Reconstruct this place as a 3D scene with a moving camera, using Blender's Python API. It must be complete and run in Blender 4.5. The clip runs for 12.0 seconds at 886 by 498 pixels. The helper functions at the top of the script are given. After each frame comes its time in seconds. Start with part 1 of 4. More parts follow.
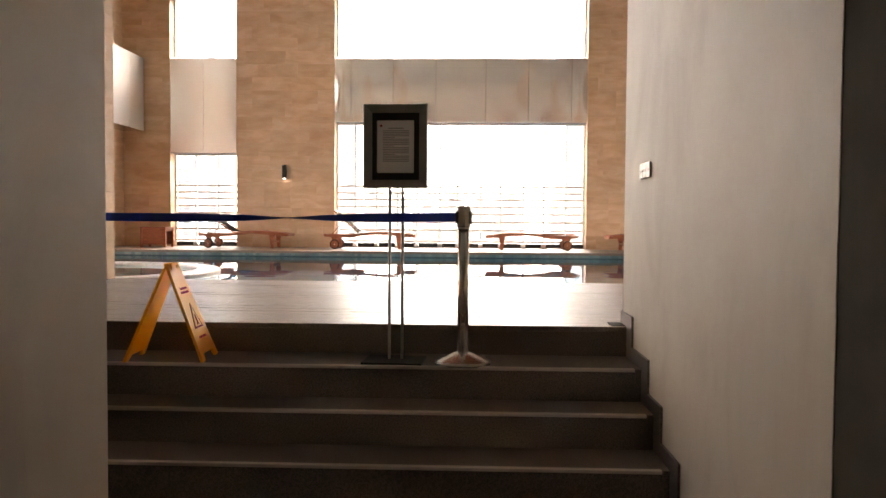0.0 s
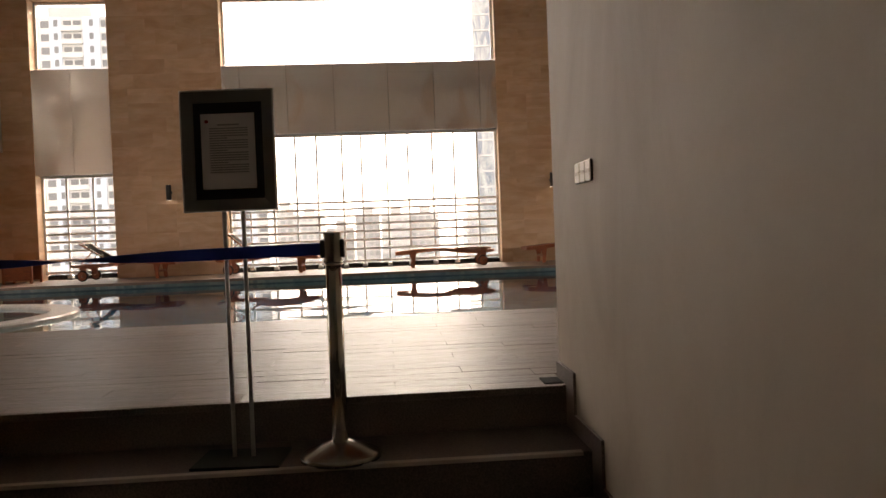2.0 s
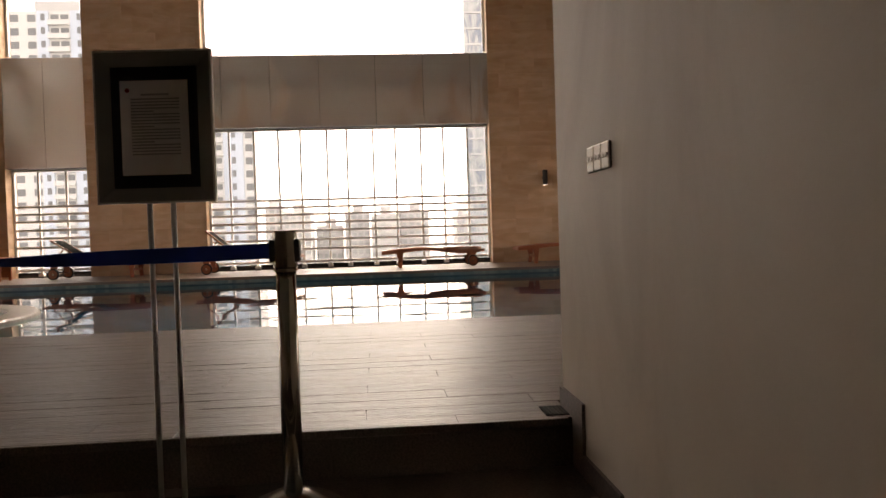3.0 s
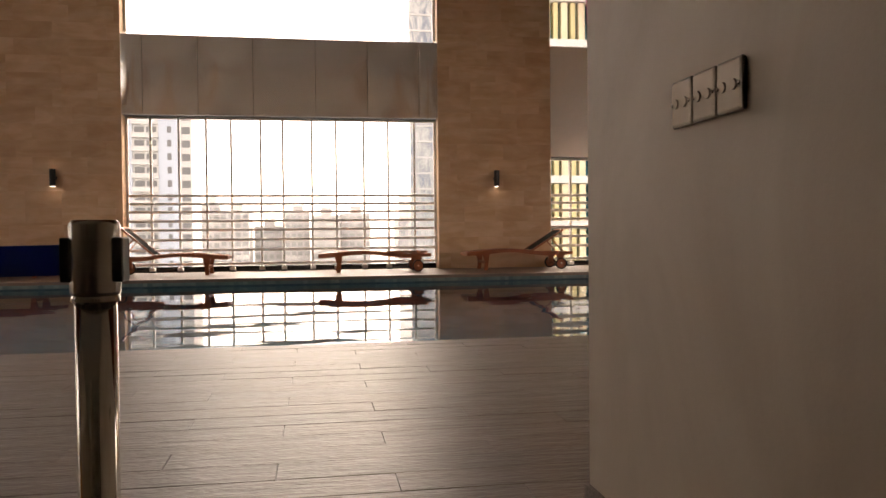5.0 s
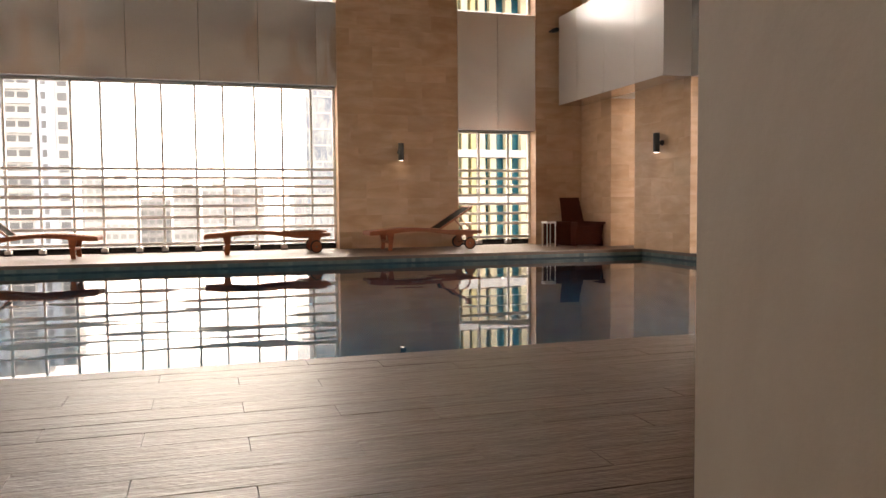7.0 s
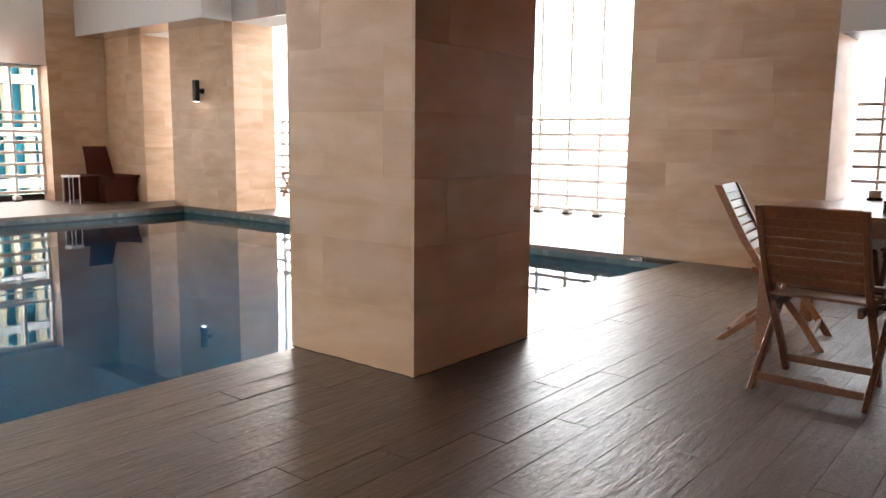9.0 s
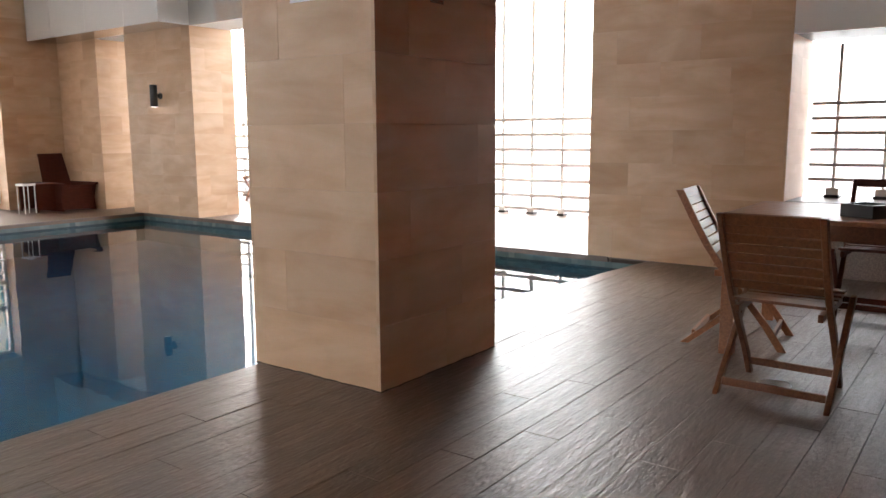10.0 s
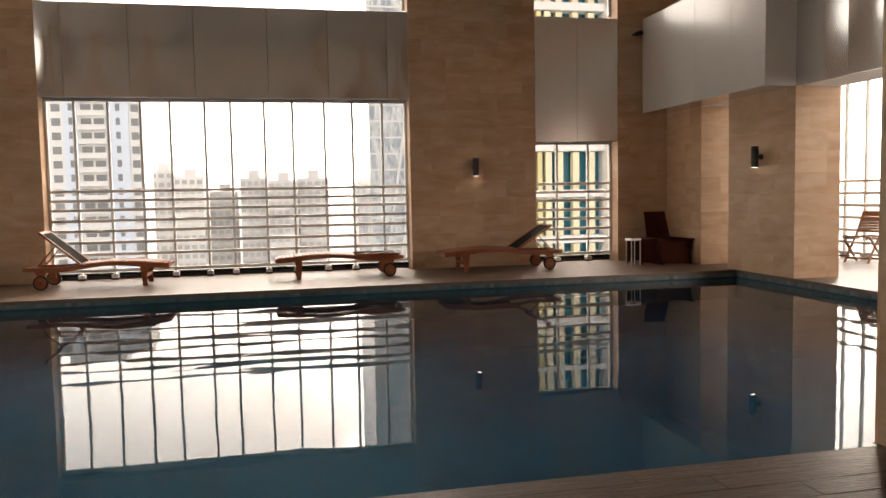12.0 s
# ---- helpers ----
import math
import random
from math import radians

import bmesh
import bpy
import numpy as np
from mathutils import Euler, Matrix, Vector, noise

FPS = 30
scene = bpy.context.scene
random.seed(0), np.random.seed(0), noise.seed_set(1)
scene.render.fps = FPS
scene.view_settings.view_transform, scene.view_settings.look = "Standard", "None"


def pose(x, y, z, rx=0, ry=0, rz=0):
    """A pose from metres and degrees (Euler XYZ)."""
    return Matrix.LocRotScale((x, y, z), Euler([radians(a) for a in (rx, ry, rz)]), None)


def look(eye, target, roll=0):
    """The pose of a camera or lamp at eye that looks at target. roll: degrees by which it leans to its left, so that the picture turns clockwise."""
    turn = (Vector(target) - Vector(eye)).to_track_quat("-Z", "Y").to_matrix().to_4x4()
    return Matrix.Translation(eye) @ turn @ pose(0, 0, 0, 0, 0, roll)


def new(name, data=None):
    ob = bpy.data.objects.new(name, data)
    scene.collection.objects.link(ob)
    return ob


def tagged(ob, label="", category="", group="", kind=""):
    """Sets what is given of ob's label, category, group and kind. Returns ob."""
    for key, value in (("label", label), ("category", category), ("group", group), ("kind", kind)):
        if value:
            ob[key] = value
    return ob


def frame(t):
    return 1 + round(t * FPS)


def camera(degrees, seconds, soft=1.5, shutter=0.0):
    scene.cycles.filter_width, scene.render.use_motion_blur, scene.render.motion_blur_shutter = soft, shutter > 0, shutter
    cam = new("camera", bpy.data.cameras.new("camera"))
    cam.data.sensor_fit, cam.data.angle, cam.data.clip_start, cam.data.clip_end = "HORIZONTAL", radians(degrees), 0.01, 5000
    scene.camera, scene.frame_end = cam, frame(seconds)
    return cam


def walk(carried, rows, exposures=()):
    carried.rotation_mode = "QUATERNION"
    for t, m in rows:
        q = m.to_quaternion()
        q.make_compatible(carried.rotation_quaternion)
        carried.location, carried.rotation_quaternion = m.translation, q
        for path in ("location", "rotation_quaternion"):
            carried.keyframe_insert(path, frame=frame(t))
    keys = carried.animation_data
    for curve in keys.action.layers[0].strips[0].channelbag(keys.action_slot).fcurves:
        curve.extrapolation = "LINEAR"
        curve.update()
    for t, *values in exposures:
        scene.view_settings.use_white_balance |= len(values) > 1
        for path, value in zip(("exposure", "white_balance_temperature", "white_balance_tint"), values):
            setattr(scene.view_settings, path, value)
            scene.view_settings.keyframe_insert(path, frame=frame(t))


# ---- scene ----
cam = camera(59.8, 12.0)
PATH = [
    (0, (0.449, 1.09, 0.621), (0.379, 3.087, 0.549), 0.4),
    (0.5, (0.497, 1.409, 0.631), (0.573, 3.407, 0.575), -0.3),
    (1, (0.582, 1.704, 0.66), (0.664, 3.702, 0.62), -0.7),
    (1.5, (0.588, 2.07, 0.672), (0.684, 4.067, 0.638), -1.4),
    (2, (0.625, 2.37, 0.69), (0.77, 4.364, 0.647), -2.2),
    (2.5, (0.681, 2.69, 0.702), (0.844, 4.683, 0.658), -2.1),
    (3, (0.699, 2.963, 0.69), (0.87, 4.955, 0.643), -1.8),
    (3.5, (0.712, 3.248, 0.701), (0.965, 5.231, 0.656), -2.0),
    (5.5, (0.815, 4.399, 0.676), (1.142, 6.372, 0.634), -0.5),
    (6, (0.875, 4.657, 0.685), (1.208, 6.629, 0.628), -0.4),
    (6.5, (0.852, 4.885, 0.7), (1.287, 6.835, 0.612), -0.5),
    (8.5, (1.016, 5.785, 1.024), (2.282, 7.313, 0.776), 0.6),
    (9, (1.102, 5.914, 1.083), (2.641, 7.159, 0.798), 0.6),
    (9.5, (1.125, 5.929, 1.14), (2.721, 7.099, 0.851), 0.1),
    (10, (1.133, 5.929, 1.147), (2.725, 7.105, 0.855), -0.3),
    (10.5, (1.079, 5.922, 1.154), (2.531, 7.267, 0.868), -0.7),
    (11, (1.004, 5.928, 1.178), (2.16, 7.539, 0.914), -1.1),
    (11.5, (0.852, 5.842, 1.225), (1.644, 7.666, 1.013), -0.9),
    (12, (0.8, 5.803, 1.26), (1.225, 7.752, 1.12), -1.1),
]
walk(cam, [(t, look(eye, target, roll)) for t, eye, target, roll in PATH],
     [(0, 4.5, 7700, 17), (0.5, 4.1, 8100, 18), (1, 3.4, 8500, 21), (1.5, 2.85, 8400, 21), (2, 3.05, 8300, 20), (2.5, 3.05, 8300, 20), (3, 2.8, 8300, 21), (3.5, 2.88, 8400, 22), (5.5, 2.83, 8700, 24), (6.5, 2.98, 8600, 23), (8.5, 4.2, 6400, 11), (9.5, 4.02, 6750, 13), (10.5, 3.93, 6450, 11), (11, 3.87, 6650, 12), (11.5, 3.5, 7200, 15), (12, 2.7, 8000, 17)])

# ---- light ----
world = bpy.data.worlds.new("sky")
scene.world = world
world.use_nodes = True
wn = world.node_tree
sky = wn.nodes.new("ShaderNodeTexSky")
sky.sky_type = "NISHITA"
sky.sun_disc = False
sky.sun_elevation, sky.sun_rotation = radians(34), radians(22)
sky.air_density, sky.dust_density, sky.ozone_density = 1.0, 2.4, 1.0
haze = wn.nodes.new("ShaderNodeHueSaturation")  # a white, hazy day
haze.inputs["Saturation"].default_value = 0.22
wn.links.new(sky.outputs["Color"], haze.inputs["Color"])
wn.links.new(haze.outputs["Color"], wn.nodes["Background"].inputs["Color"])
wn.nodes["Background"].inputs["Strength"].default_value = 0.15
sun = new("sun", bpy.data.lights.new("sun", "SUN"))
sun.data.energy, sun.data.angle, sun.data.color = 0.5, radians(45), (1.0, 0.98, 0.95)
sun.matrix_world = look((6.2, 15.4, 11.2), (0, 0, 0))

# ---- plan: metres, deck surface at 0 ----
FAR, EAST, WEST, TOP, LINTEL = 18.78, 7.845, -7.6, 6.6, 5.78
NEAR, FARLIP, WATER = 8.95, 16.56, -0.118
SOFFIT, FASCIA = 2.66, 4.33
STAIR_X, STAIR_W, STAIR_END = 1.40, -2.7, 5.885
GLASS_X = 11.0


# ---- materials ----
def mat(name, base=(0.5, 0.5, 0.5), rough=0.5, metal=0.0, **kw):
    m = bpy.data.materials.new(name)
    m.use_nodes = True
    b = m.node_tree.nodes["Principled BSDF"]
    b.inputs["Base Color"].default_value = (*base, 1)
    b.inputs["Roughness"].default_value = rough
    b.inputs["Metallic"].default_value = metal
    for k, v in kw.items():
        b.inputs[k.replace("_", " ")].default_value = v
    return m


def link(m, a, out, b, inp):
    m.node_tree.links.new(a.outputs[out], b.inputs[inp])


def node(m, kind, **values):
    n = m.node_tree.nodes.new(kind)
    for k, v in values.items():
        n.inputs[k].default_value = v
    return n


def coords(m, scale=(1, 1, 1), turn=0.0, shuffle=0.0):
    """World-sized coordinates, stretched; shuffle moves each object to another stretch of the pattern."""
    tc = node(m, "ShaderNodeTexCoord")
    geo = node(m, "ShaderNodeNewGeometry")
    mp = node(m, "ShaderNodeMapping", Scale=scale, Rotation=(0, 0, turn))
    if shuffle:
        info = node(m, "ShaderNodeObjectInfo")
        mul = node(m, "ShaderNodeMath")
        mul.operation = "MULTIPLY"
        mul.inputs[1].default_value = shuffle
        link(m, info, "Random", mul, 0)
        add = node(m, "ShaderNodeVectorMath")
        add.operation = "ADD"
        link(m, geo, "Position", add, 0)
        link(m, mul, "Value", add, 1)
        link(m, add, "Vector", mp, "Vector")
    else:
        link(m, geo, "Position", mp, "Vector")
    return mp


def grain(m, scale, detail=4.0, stretch=(1, 1, 1), rough=0.55, shuffle=0.0, distortion=0.0):
    n = node(m, "ShaderNodeTexNoise", Scale=scale, Detail=detail, Roughness=rough, Distortion=distortion)
    link(m, coords(m, stretch, 0.0, shuffle), "Vector", n, "Vector")
    return n


def ramp(m, src, stops, out="Fac"):
    r = node(m, "ShaderNodeValToRGB")
    cr = r.color_ramp
    while len(cr.elements) < len(stops):
        cr.elements.new(0.5)
    for e, (p, c) in zip(cr.elements, stops):
        e.position, e.color = p, (*c, 1)
    link(m, src, out, r, "Fac")
    return r


def mix(m, fac, a, b, mode="MIX"):
    n = node(m, "ShaderNodeMixRGB")
    n.blend_type = mode
    for src, slot in ((fac, "Fac"), (a, "Color1"), (b, "Color2")):
        if isinstance(src, (int, float)):
            n.inputs[slot].default_value = src
        elif isinstance(src, tuple) and isinstance(src[0], (int, float)):
            n.inputs[slot].default_value = (*src, 1)
        else:
            link(m, src[0], src[1], n, slot)
    return n


def finish(m, color=None, rough=None, bump=None, strength=0.2, distance=0.01):
    b = m.node_tree.nodes["Principled BSDF"]
    if color:
        link(m, color[0], color[1], b, "Base Color")
    if rough:
        link(m, rough[0], rough[1], b, "Roughness")
    if bump:
        n = node(m, "ShaderNodeBump", Strength=strength, Distance=distance)
        link(m, bump[0], bump[1], n, "Height")
        link(m, n, "Normal", b, "Normal")
    return m


def rough_range(m, src, lo, hi):
    r = node(m, "ShaderNodeMapRange")
    r.inputs["To Min"].default_value, r.inputs["To Max"].default_value = lo, hi
    link(m, src, "Fac", r, "Value")
    return (r, "Result")


def make_stone(name, dark, mid, light):
    m = mat(name, mid, 0.5)
    veins = grain(m, 1.0, 5, (1.0, 1.0, 4.5), 0.55, 23.0, 0.9)
    cloud = grain(m, 2.2, 3, (1, 1, 1.6), 0.5, 7.0, 0.6)
    fine = grain(m, 70, 3)
    base = ramp(m, veins, [(0.36, dark), (0.5, mid), (0.64, light)])
    blot = ramp(m, cloud, [(0.35, (0.88, 0.84, 0.80)), (0.65, (1.06, 1.06, 1.07))])
    info = node(m, "ShaderNodeObjectInfo")
    tone = ramp(m, info, [(0.0, (0.91, 0.88, 0.85)), (0.5, (1.0, 1.0, 1.0)), (1.0, (1.06, 1.05, 1.04))], "Random")
    c = mix(m, 0.8, (base, "Color"), (tone, "Color"), "MULTIPLY")
    c1 = mix(m, 0.8, (c, "Color"), (blot, "Color"), "MULTIPLY")
    c2 = mix(m, 0.10, (c1, "Color"), (fine, "Color"), "SOFT_LIGHT")
    return finish(m, (c2, "Color"), rough_range(m, veins, 0.36, 0.56), (fine, "Fac"), 0.10, 0.003)


STONE = make_stone("travertine", (0.55, 0.35, 0.205), (0.60, 0.40, 0.25), (0.635, 0.445, 0.295))
GROUT = finish(mat("stone_joint", (0.46, 0.29, 0.18), 0.9))

DECK = mat("wood_look_tile", (0.2, 0.16, 0.13), 0.4, 0.0, Specular_IOR_Level=1.0, IOR=1.6)
g1 = grain(DECK, 1.0, 3, (5.0, 46.0, 1), 0.5, 31.0, 0.5)
g2 = grain(DECK, 1.0, 2, (26.0, 110.0, 1), 0.5, 17.0, 0.5)
g3 = grain(DECK, 2.4, 4, (1.0, 2.0, 1), 0.6, 13.0, 0.5)
g4 = grain(DECK, 1.0, 2, (30.0, 55.0, 1), 0.5, 19.0, 0.4)
dh0 = mix(DECK, 0.35, (g1, "Color"), (g2, "Color"))
dh = mix(DECK, 0.3, (dh0, "Color"), (g4, "Color"))
dc = ramp(DECK, dh0, [(0.30, (0.055, 0.026, 0.012)), (0.5, (0.080, 0.040, 0.019)), (0.70, (0.106, 0.056, 0.028))], "Color")
dt = node(DECK, "ShaderNodeObjectInfo")
dtone = ramp(DECK, dt, [(0.0, (0.78, 0.75, 0.72)), (1.0, (1.12, 1.10, 1.08))], "Random")
dm = mix(DECK, 0.8, (dc, "Color"), (dtone, "Color"), "MULTIPLY")
dblot = ramp(DECK, g3, [(0.3, (0.80, 0.78, 0.76)), (0.7, (1.12, 1.12, 1.12))])
dm2 = mix(DECK, 0.7, (dm, "Color"), (dblot, "Color"), "MULTIPLY")
dr = ramp(DECK, dh0, [(0.34, (0.50, 0.50, 0.50)), (0.64, (0.33, 0.33, 0.33))], "Color")
finish(DECK, (dm2, "Color"), (dr, "Color"), (dh, "Color"), 1.0, 0.011)

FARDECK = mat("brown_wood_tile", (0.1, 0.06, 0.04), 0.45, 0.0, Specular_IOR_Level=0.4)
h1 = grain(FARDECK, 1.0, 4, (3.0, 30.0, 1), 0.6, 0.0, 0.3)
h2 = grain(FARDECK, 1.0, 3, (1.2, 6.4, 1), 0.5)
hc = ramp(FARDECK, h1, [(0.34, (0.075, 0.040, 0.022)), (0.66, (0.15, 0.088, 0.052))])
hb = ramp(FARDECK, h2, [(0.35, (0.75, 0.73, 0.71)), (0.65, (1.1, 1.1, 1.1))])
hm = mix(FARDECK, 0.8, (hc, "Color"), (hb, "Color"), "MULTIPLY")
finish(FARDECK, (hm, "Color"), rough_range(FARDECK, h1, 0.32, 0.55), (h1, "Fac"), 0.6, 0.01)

PLASTER = mat("painted_plaster", (0.62, 0.58, 0.51), 0.55)
p1 = grain(PLASTER, 1.7, 5, (1, 1, 0.6), 0.6, 0.0, 0.6)
p2 = grain(PLASTER, 90, 3)
pc = ramp(PLASTER, p1, [(0.32, (0.60, 0.50, 0.39)), (0.5, (0.68, 0.58, 0.465)), (0.68, (0.73, 0.635, 0.52))])
finish(PLASTER, (pc, "Color"), None, (p2, "Fac"), 0.14, 0.004)

WHITE_CEIL = finish(mat("ceiling_paint", (0.82, 0.80, 0.76), 0.8))

DARKSTONE = mat("dark_granite", (0.03, 0.025, 0.022), 0.35)
d1 = grain(DARKSTONE, 120, 2)
d2 = grain(DARKSTONE, 3, 4)
dd = ramp(DARKSTONE, d1, [(0.35, (0.14, 0.108, 0.092)), (0.7, (0.26, 0.205, 0.18))])
finish(DARKSTONE, (dd, "Color"), rough_range(DARKSTONE, d2, 0.3, 0.5), (d1, "Fac"), 0.05, 0.002)
NOSING = mat("step_nosing", (0.66, 0.58, 0.52), 0.5)

STEEL = mat("satin_metal_panel", (0.74, 0.73, 0.71), 0.18, 0.78, Coat_Weight=0.3, Coat_Roughness=0.03)
s1 = grain(STEEL, 0.9, 2, (1, 1, 0.5), 0.4, 9.0)
s2 = grain(STEEL, 40, 3, (1, 1, 0.03))
finish(STEEL, None, rough_range(STEEL, s2, 0.16, 0.19), (s1, "Fac"), 0.08, 0.06)
PANEL = mat("brushed_metal_panel", (0.72, 0.705, 0.68), 0.3, 0.35, Coat_Weight=0.5, Coat_Roughness=0.02)
f1 = grain(PANEL, 30, 3, (1, 1, 0.05))
finish(PANEL, None, rough_range(PANEL, f1, 0.29, 0.33))
# paler, more diffuse copy of STEEL: reflected brightness put into the colour
LIT_STEEL = finish(mat("lightened_steel_sheet", (0.86, 0.83, 0.78), 0.24, 0.5))
CHROME = finish(mat("polished_steel", (0.66, 0.63, 0.58), 0.12, 1.0))
BRUSHED = finish(mat("brushed_steel", (0.50, 0.47, 0.43), 0.26, 1.0))
PALESTEEL = finish(mat("pale_satin_steel", (0.72, 0.70, 0.66), 0.42, 0.5))
CHAMPAGNE = finish(mat("champagne_steel", (0.25, 0.215, 0.18), 0.3, 1.0))
ALU = mat("window_aluminium", (0.84, 0.83, 0.81), 0.4, 0.0)
BLACK = mat("black_powder_coat", (0.02, 0.02, 0.02), 0.4)
GLASS = mat("grey_tinted_glass", (0.6, 0.61, 0.61), 0.0, 0.0, Transmission_Weight=1.0, IOR=1.02)

MOSAIC = mat("blue_pool_mosaic", (0.04, 0.16, 0.3), 0.5, 0.0, Specular_IOR_Level=0.15)
mv = node(MOSAIC, "ShaderNodeTexVoronoi", Scale=28.0, Randomness=0.0)
link(MOSAIC, coords(MOSAIC, (1, 1, 1)), "Vector", mv, "Vector")
mn = grain(MOSAIC, 1.2, 3)
mc = ramp(MOSAIC, mv, [(0.0, (0.0004, 0.034, 0.075)), (0.5, (0.0006, 0.050, 0.100)), (1.0, (0.002, 0.074, 0.130))], "Color")
mm = mix(MOSAIC, 0.3, (mc, "Color"), (mn, "Fac"), "SOFT_LIGHT")
finish(MOSAIC, (mm, "Color"))
BAND = mat("navy_pool_mosaic", (0.02, 0.05, 0.09), 0.3)
bv = node(BAND, "ShaderNodeTexVoronoi", Scale=22.0, Randomness=0.0)
link(BAND, coords(BAND, (1, 1, 1)), "Vector", bv, "Vector")
bc = ramp(BAND, bv, [(0.0, (0.006, 0.028, 0.045)), (0.6, (0.014, 0.05, 0.07)), (1.0, (0.035, 0.09, 0.11))], "Color")
finish(BAND, (bc, "Color"))
WATERM = mat("pool_water", (0.36, 0.86, 0.98), 0.0, 0.0, Transmission_Weight=1.0, IOR=1.165)
w1 = grain(WATERM, 1.6, 2, (0.5, 1.0, 1), 0.4)
finish(WATERM, None, None, (w1, "Fac"), 0.06, 0.05)


def make_wood(name, dark, light, rough=0.45):
    m = mat(name, light, rough)
    n = grain(m, 6, 6, (2, 14, 14), 0.6, 11.0, 0.8)
    c = ramp(m, n, [(0.3, dark), (0.7, light)])
    return finish(m, (c, "Color"), rough_range(m, n, rough - 0.1, rough + 0.12), (n, "Fac"), 0.15, 0.003)


TEAK = make_wood("oiled_teak", (0.20, 0.075, 0.032), (0.38, 0.165, 0.07), 0.34)
REDWOOD = make_wood("reddish_hardwood", (0.18, 0.044, 0.014), (0.35, 0.095, 0.03))
DARKWOOD = make_wood("varnished_brown_wood", (0.11, 0.040, 0.016), (0.23, 0.092, 0.038), 0.36)
MAHOGANY = make_wood("dark_mahogany", (0.05, 0.011, 0.005), (0.095, 0.022, 0.010), 0.8)
MAHOGANY.node_tree.nodes["Principled BSDF"].inputs["Specular IOR Level"].default_value = 0.2
SLING = mat("dark_mesh_sling", (0.022, 0.019, 0.015), 0.9, 0.0, Specular_IOR_Level=0.05)
YELLOW = mat("yellow_plastic", (0.80, 0.40, 0.015), 0.4)
yn = grain(YELLOW, 6, 4)
yc = ramp(YELLOW, yn, [(0.3, (0.80, 0.40, 0.015)), (0.7, (0.95, 0.53, 0.025))])
finish(YELLOW, (yc, "Color"))
tr = YELLOW.node_tree.nodes.new("ShaderNodeBsdfTranslucent")
ms = YELLOW.node_tree.nodes.new("ShaderNodeMixShader")
tr.inputs["Color"].default_value = (1.0, 0.52, 0.02, 1)
ms.inputs["Fac"].default_value = 0.45
YELLOW.node_tree.links.new(YELLOW.node_tree.nodes["Principled BSDF"].outputs["BSDF"], ms.inputs[1])
YELLOW.node_tree.links.new(tr.outputs["BSDF"], ms.inputs[2])
YELLOW.node_tree.links.new(ms.outputs["Shader"], YELLOW.node_tree.nodes["Material Output"].inputs["Surface"])
REDINK = mat("red_print", (0.30, 0.015, 0.005), 0.8, 0.0, Specular_IOR_Level=0.1)
INK = mat("grey_print", (0.45, 0.43, 0.45), 0.7)
PAPER = mat("white_paper", (0.90, 0.88, 0.90), 0.6)
NAVY = mat("navy_webbing", (0.035, 0.07, 0.24), 0.8, 0.0, Specular_IOR_Level=0.2)
RUBBER = mat("black_rubber", (0.02, 0.02, 0.02), 0.8, 0.0, Specular_IOR_Level=0.15)
CARD = mat("black_card", (0.012, 0.014, 0.014), 0.5)
WHITEP = mat("white_plastic", (0.75, 0.75, 0.73), 0.4)


# ---- mesh tools ----
def box(x0, y0, z0, x1, y1, z1, bm=None, bevel=0.0):
    b = bmesh.new()
    bmesh.ops.create_cube(b, size=1)
    bmesh.ops.scale(b, vec=(x1 - x0, y1 - y0, z1 - z0), verts=b.verts)
    bmesh.ops.translate(b, vec=((x0 + x1) / 2, (y0 + y1) / 2, (z0 + z1) / 2), verts=b.verts)
    if bevel:
        bmesh.ops.bevel(b, geom=b.edges[:], offset=bevel, segments=2, profile=0.5, affect="EDGES")
    if bm is None:
        return b
    me = bpy.data.meshes.new("tmp")
    b.to_mesh(me)
    b.free()
    bm.from_mesh(me)
    bpy.data.meshes.remove(me)
    return bm


def rod(a, b, r, bm=None, seg=12, r2=None):
    c = bmesh.new()
    a, b = Vector(a), Vector(b)
    bmesh.ops.create_cone(c, cap_ends=True, segments=seg, radius1=r, radius2=r if r2 is None else r2, depth=(b - a).length)
    m = Matrix.Translation((a + b) / 2) @ (b - a).to_track_quat("Z", "Y").to_matrix().to_4x4()
    bmesh.ops.transform(c, matrix=m, verts=c.verts)
    if bm is None:
        return c
    me = bpy.data.meshes.new("tmp")
    c.to_mesh(me)
    c.free()
    bm.from_mesh(me)
    bpy.data.meshes.remove(me)
    return bm


def beam(a, b, w, h, up=(0, 0, 1), bevel=0.004):
    """A bar from a to b, w across and h along up."""
    a, b, up = Vector(a), Vector(b), Vector(up)
    z = (b - a).normalized()
    x = up.cross(z).normalized()
    y = z.cross(x)
    m = Matrix((x, y, z)).transposed().to_4x4()
    m.translation = (a + b) / 2
    c = box(-w / 2, -h / 2, -(b - a).length / 2, w / 2, h / 2, (b - a).length / 2, None, bevel)
    bmesh.ops.transform(c, matrix=m, verts=c.verts)
    return c


def prism(points, depth, axis="y"):
    """An outline in two axes drawn out along the third, from 0 to depth."""
    b = bmesh.new()
    put = {"y": lambda p: (p[0], 0, p[1]), "x": lambda p: (0, p[0], p[1]), "z": lambda p: (p[0], p[1], 0)}[axis]
    f = b.faces.new([b.verts.new(put(p)) for p in points])
    r = bmesh.ops.extrude_face_region(b, geom=[f])
    vec = {"y": (0, depth, 0), "x": (depth, 0, 0), "z": (0, 0, depth)}[axis]
    bmesh.ops.translate(b, vec=vec, verts=[v for v in r["geom"] if isinstance(v, bmesh.types.BMVert)])
    bmesh.ops.recalc_face_normals(b, faces=b.faces)
    return b


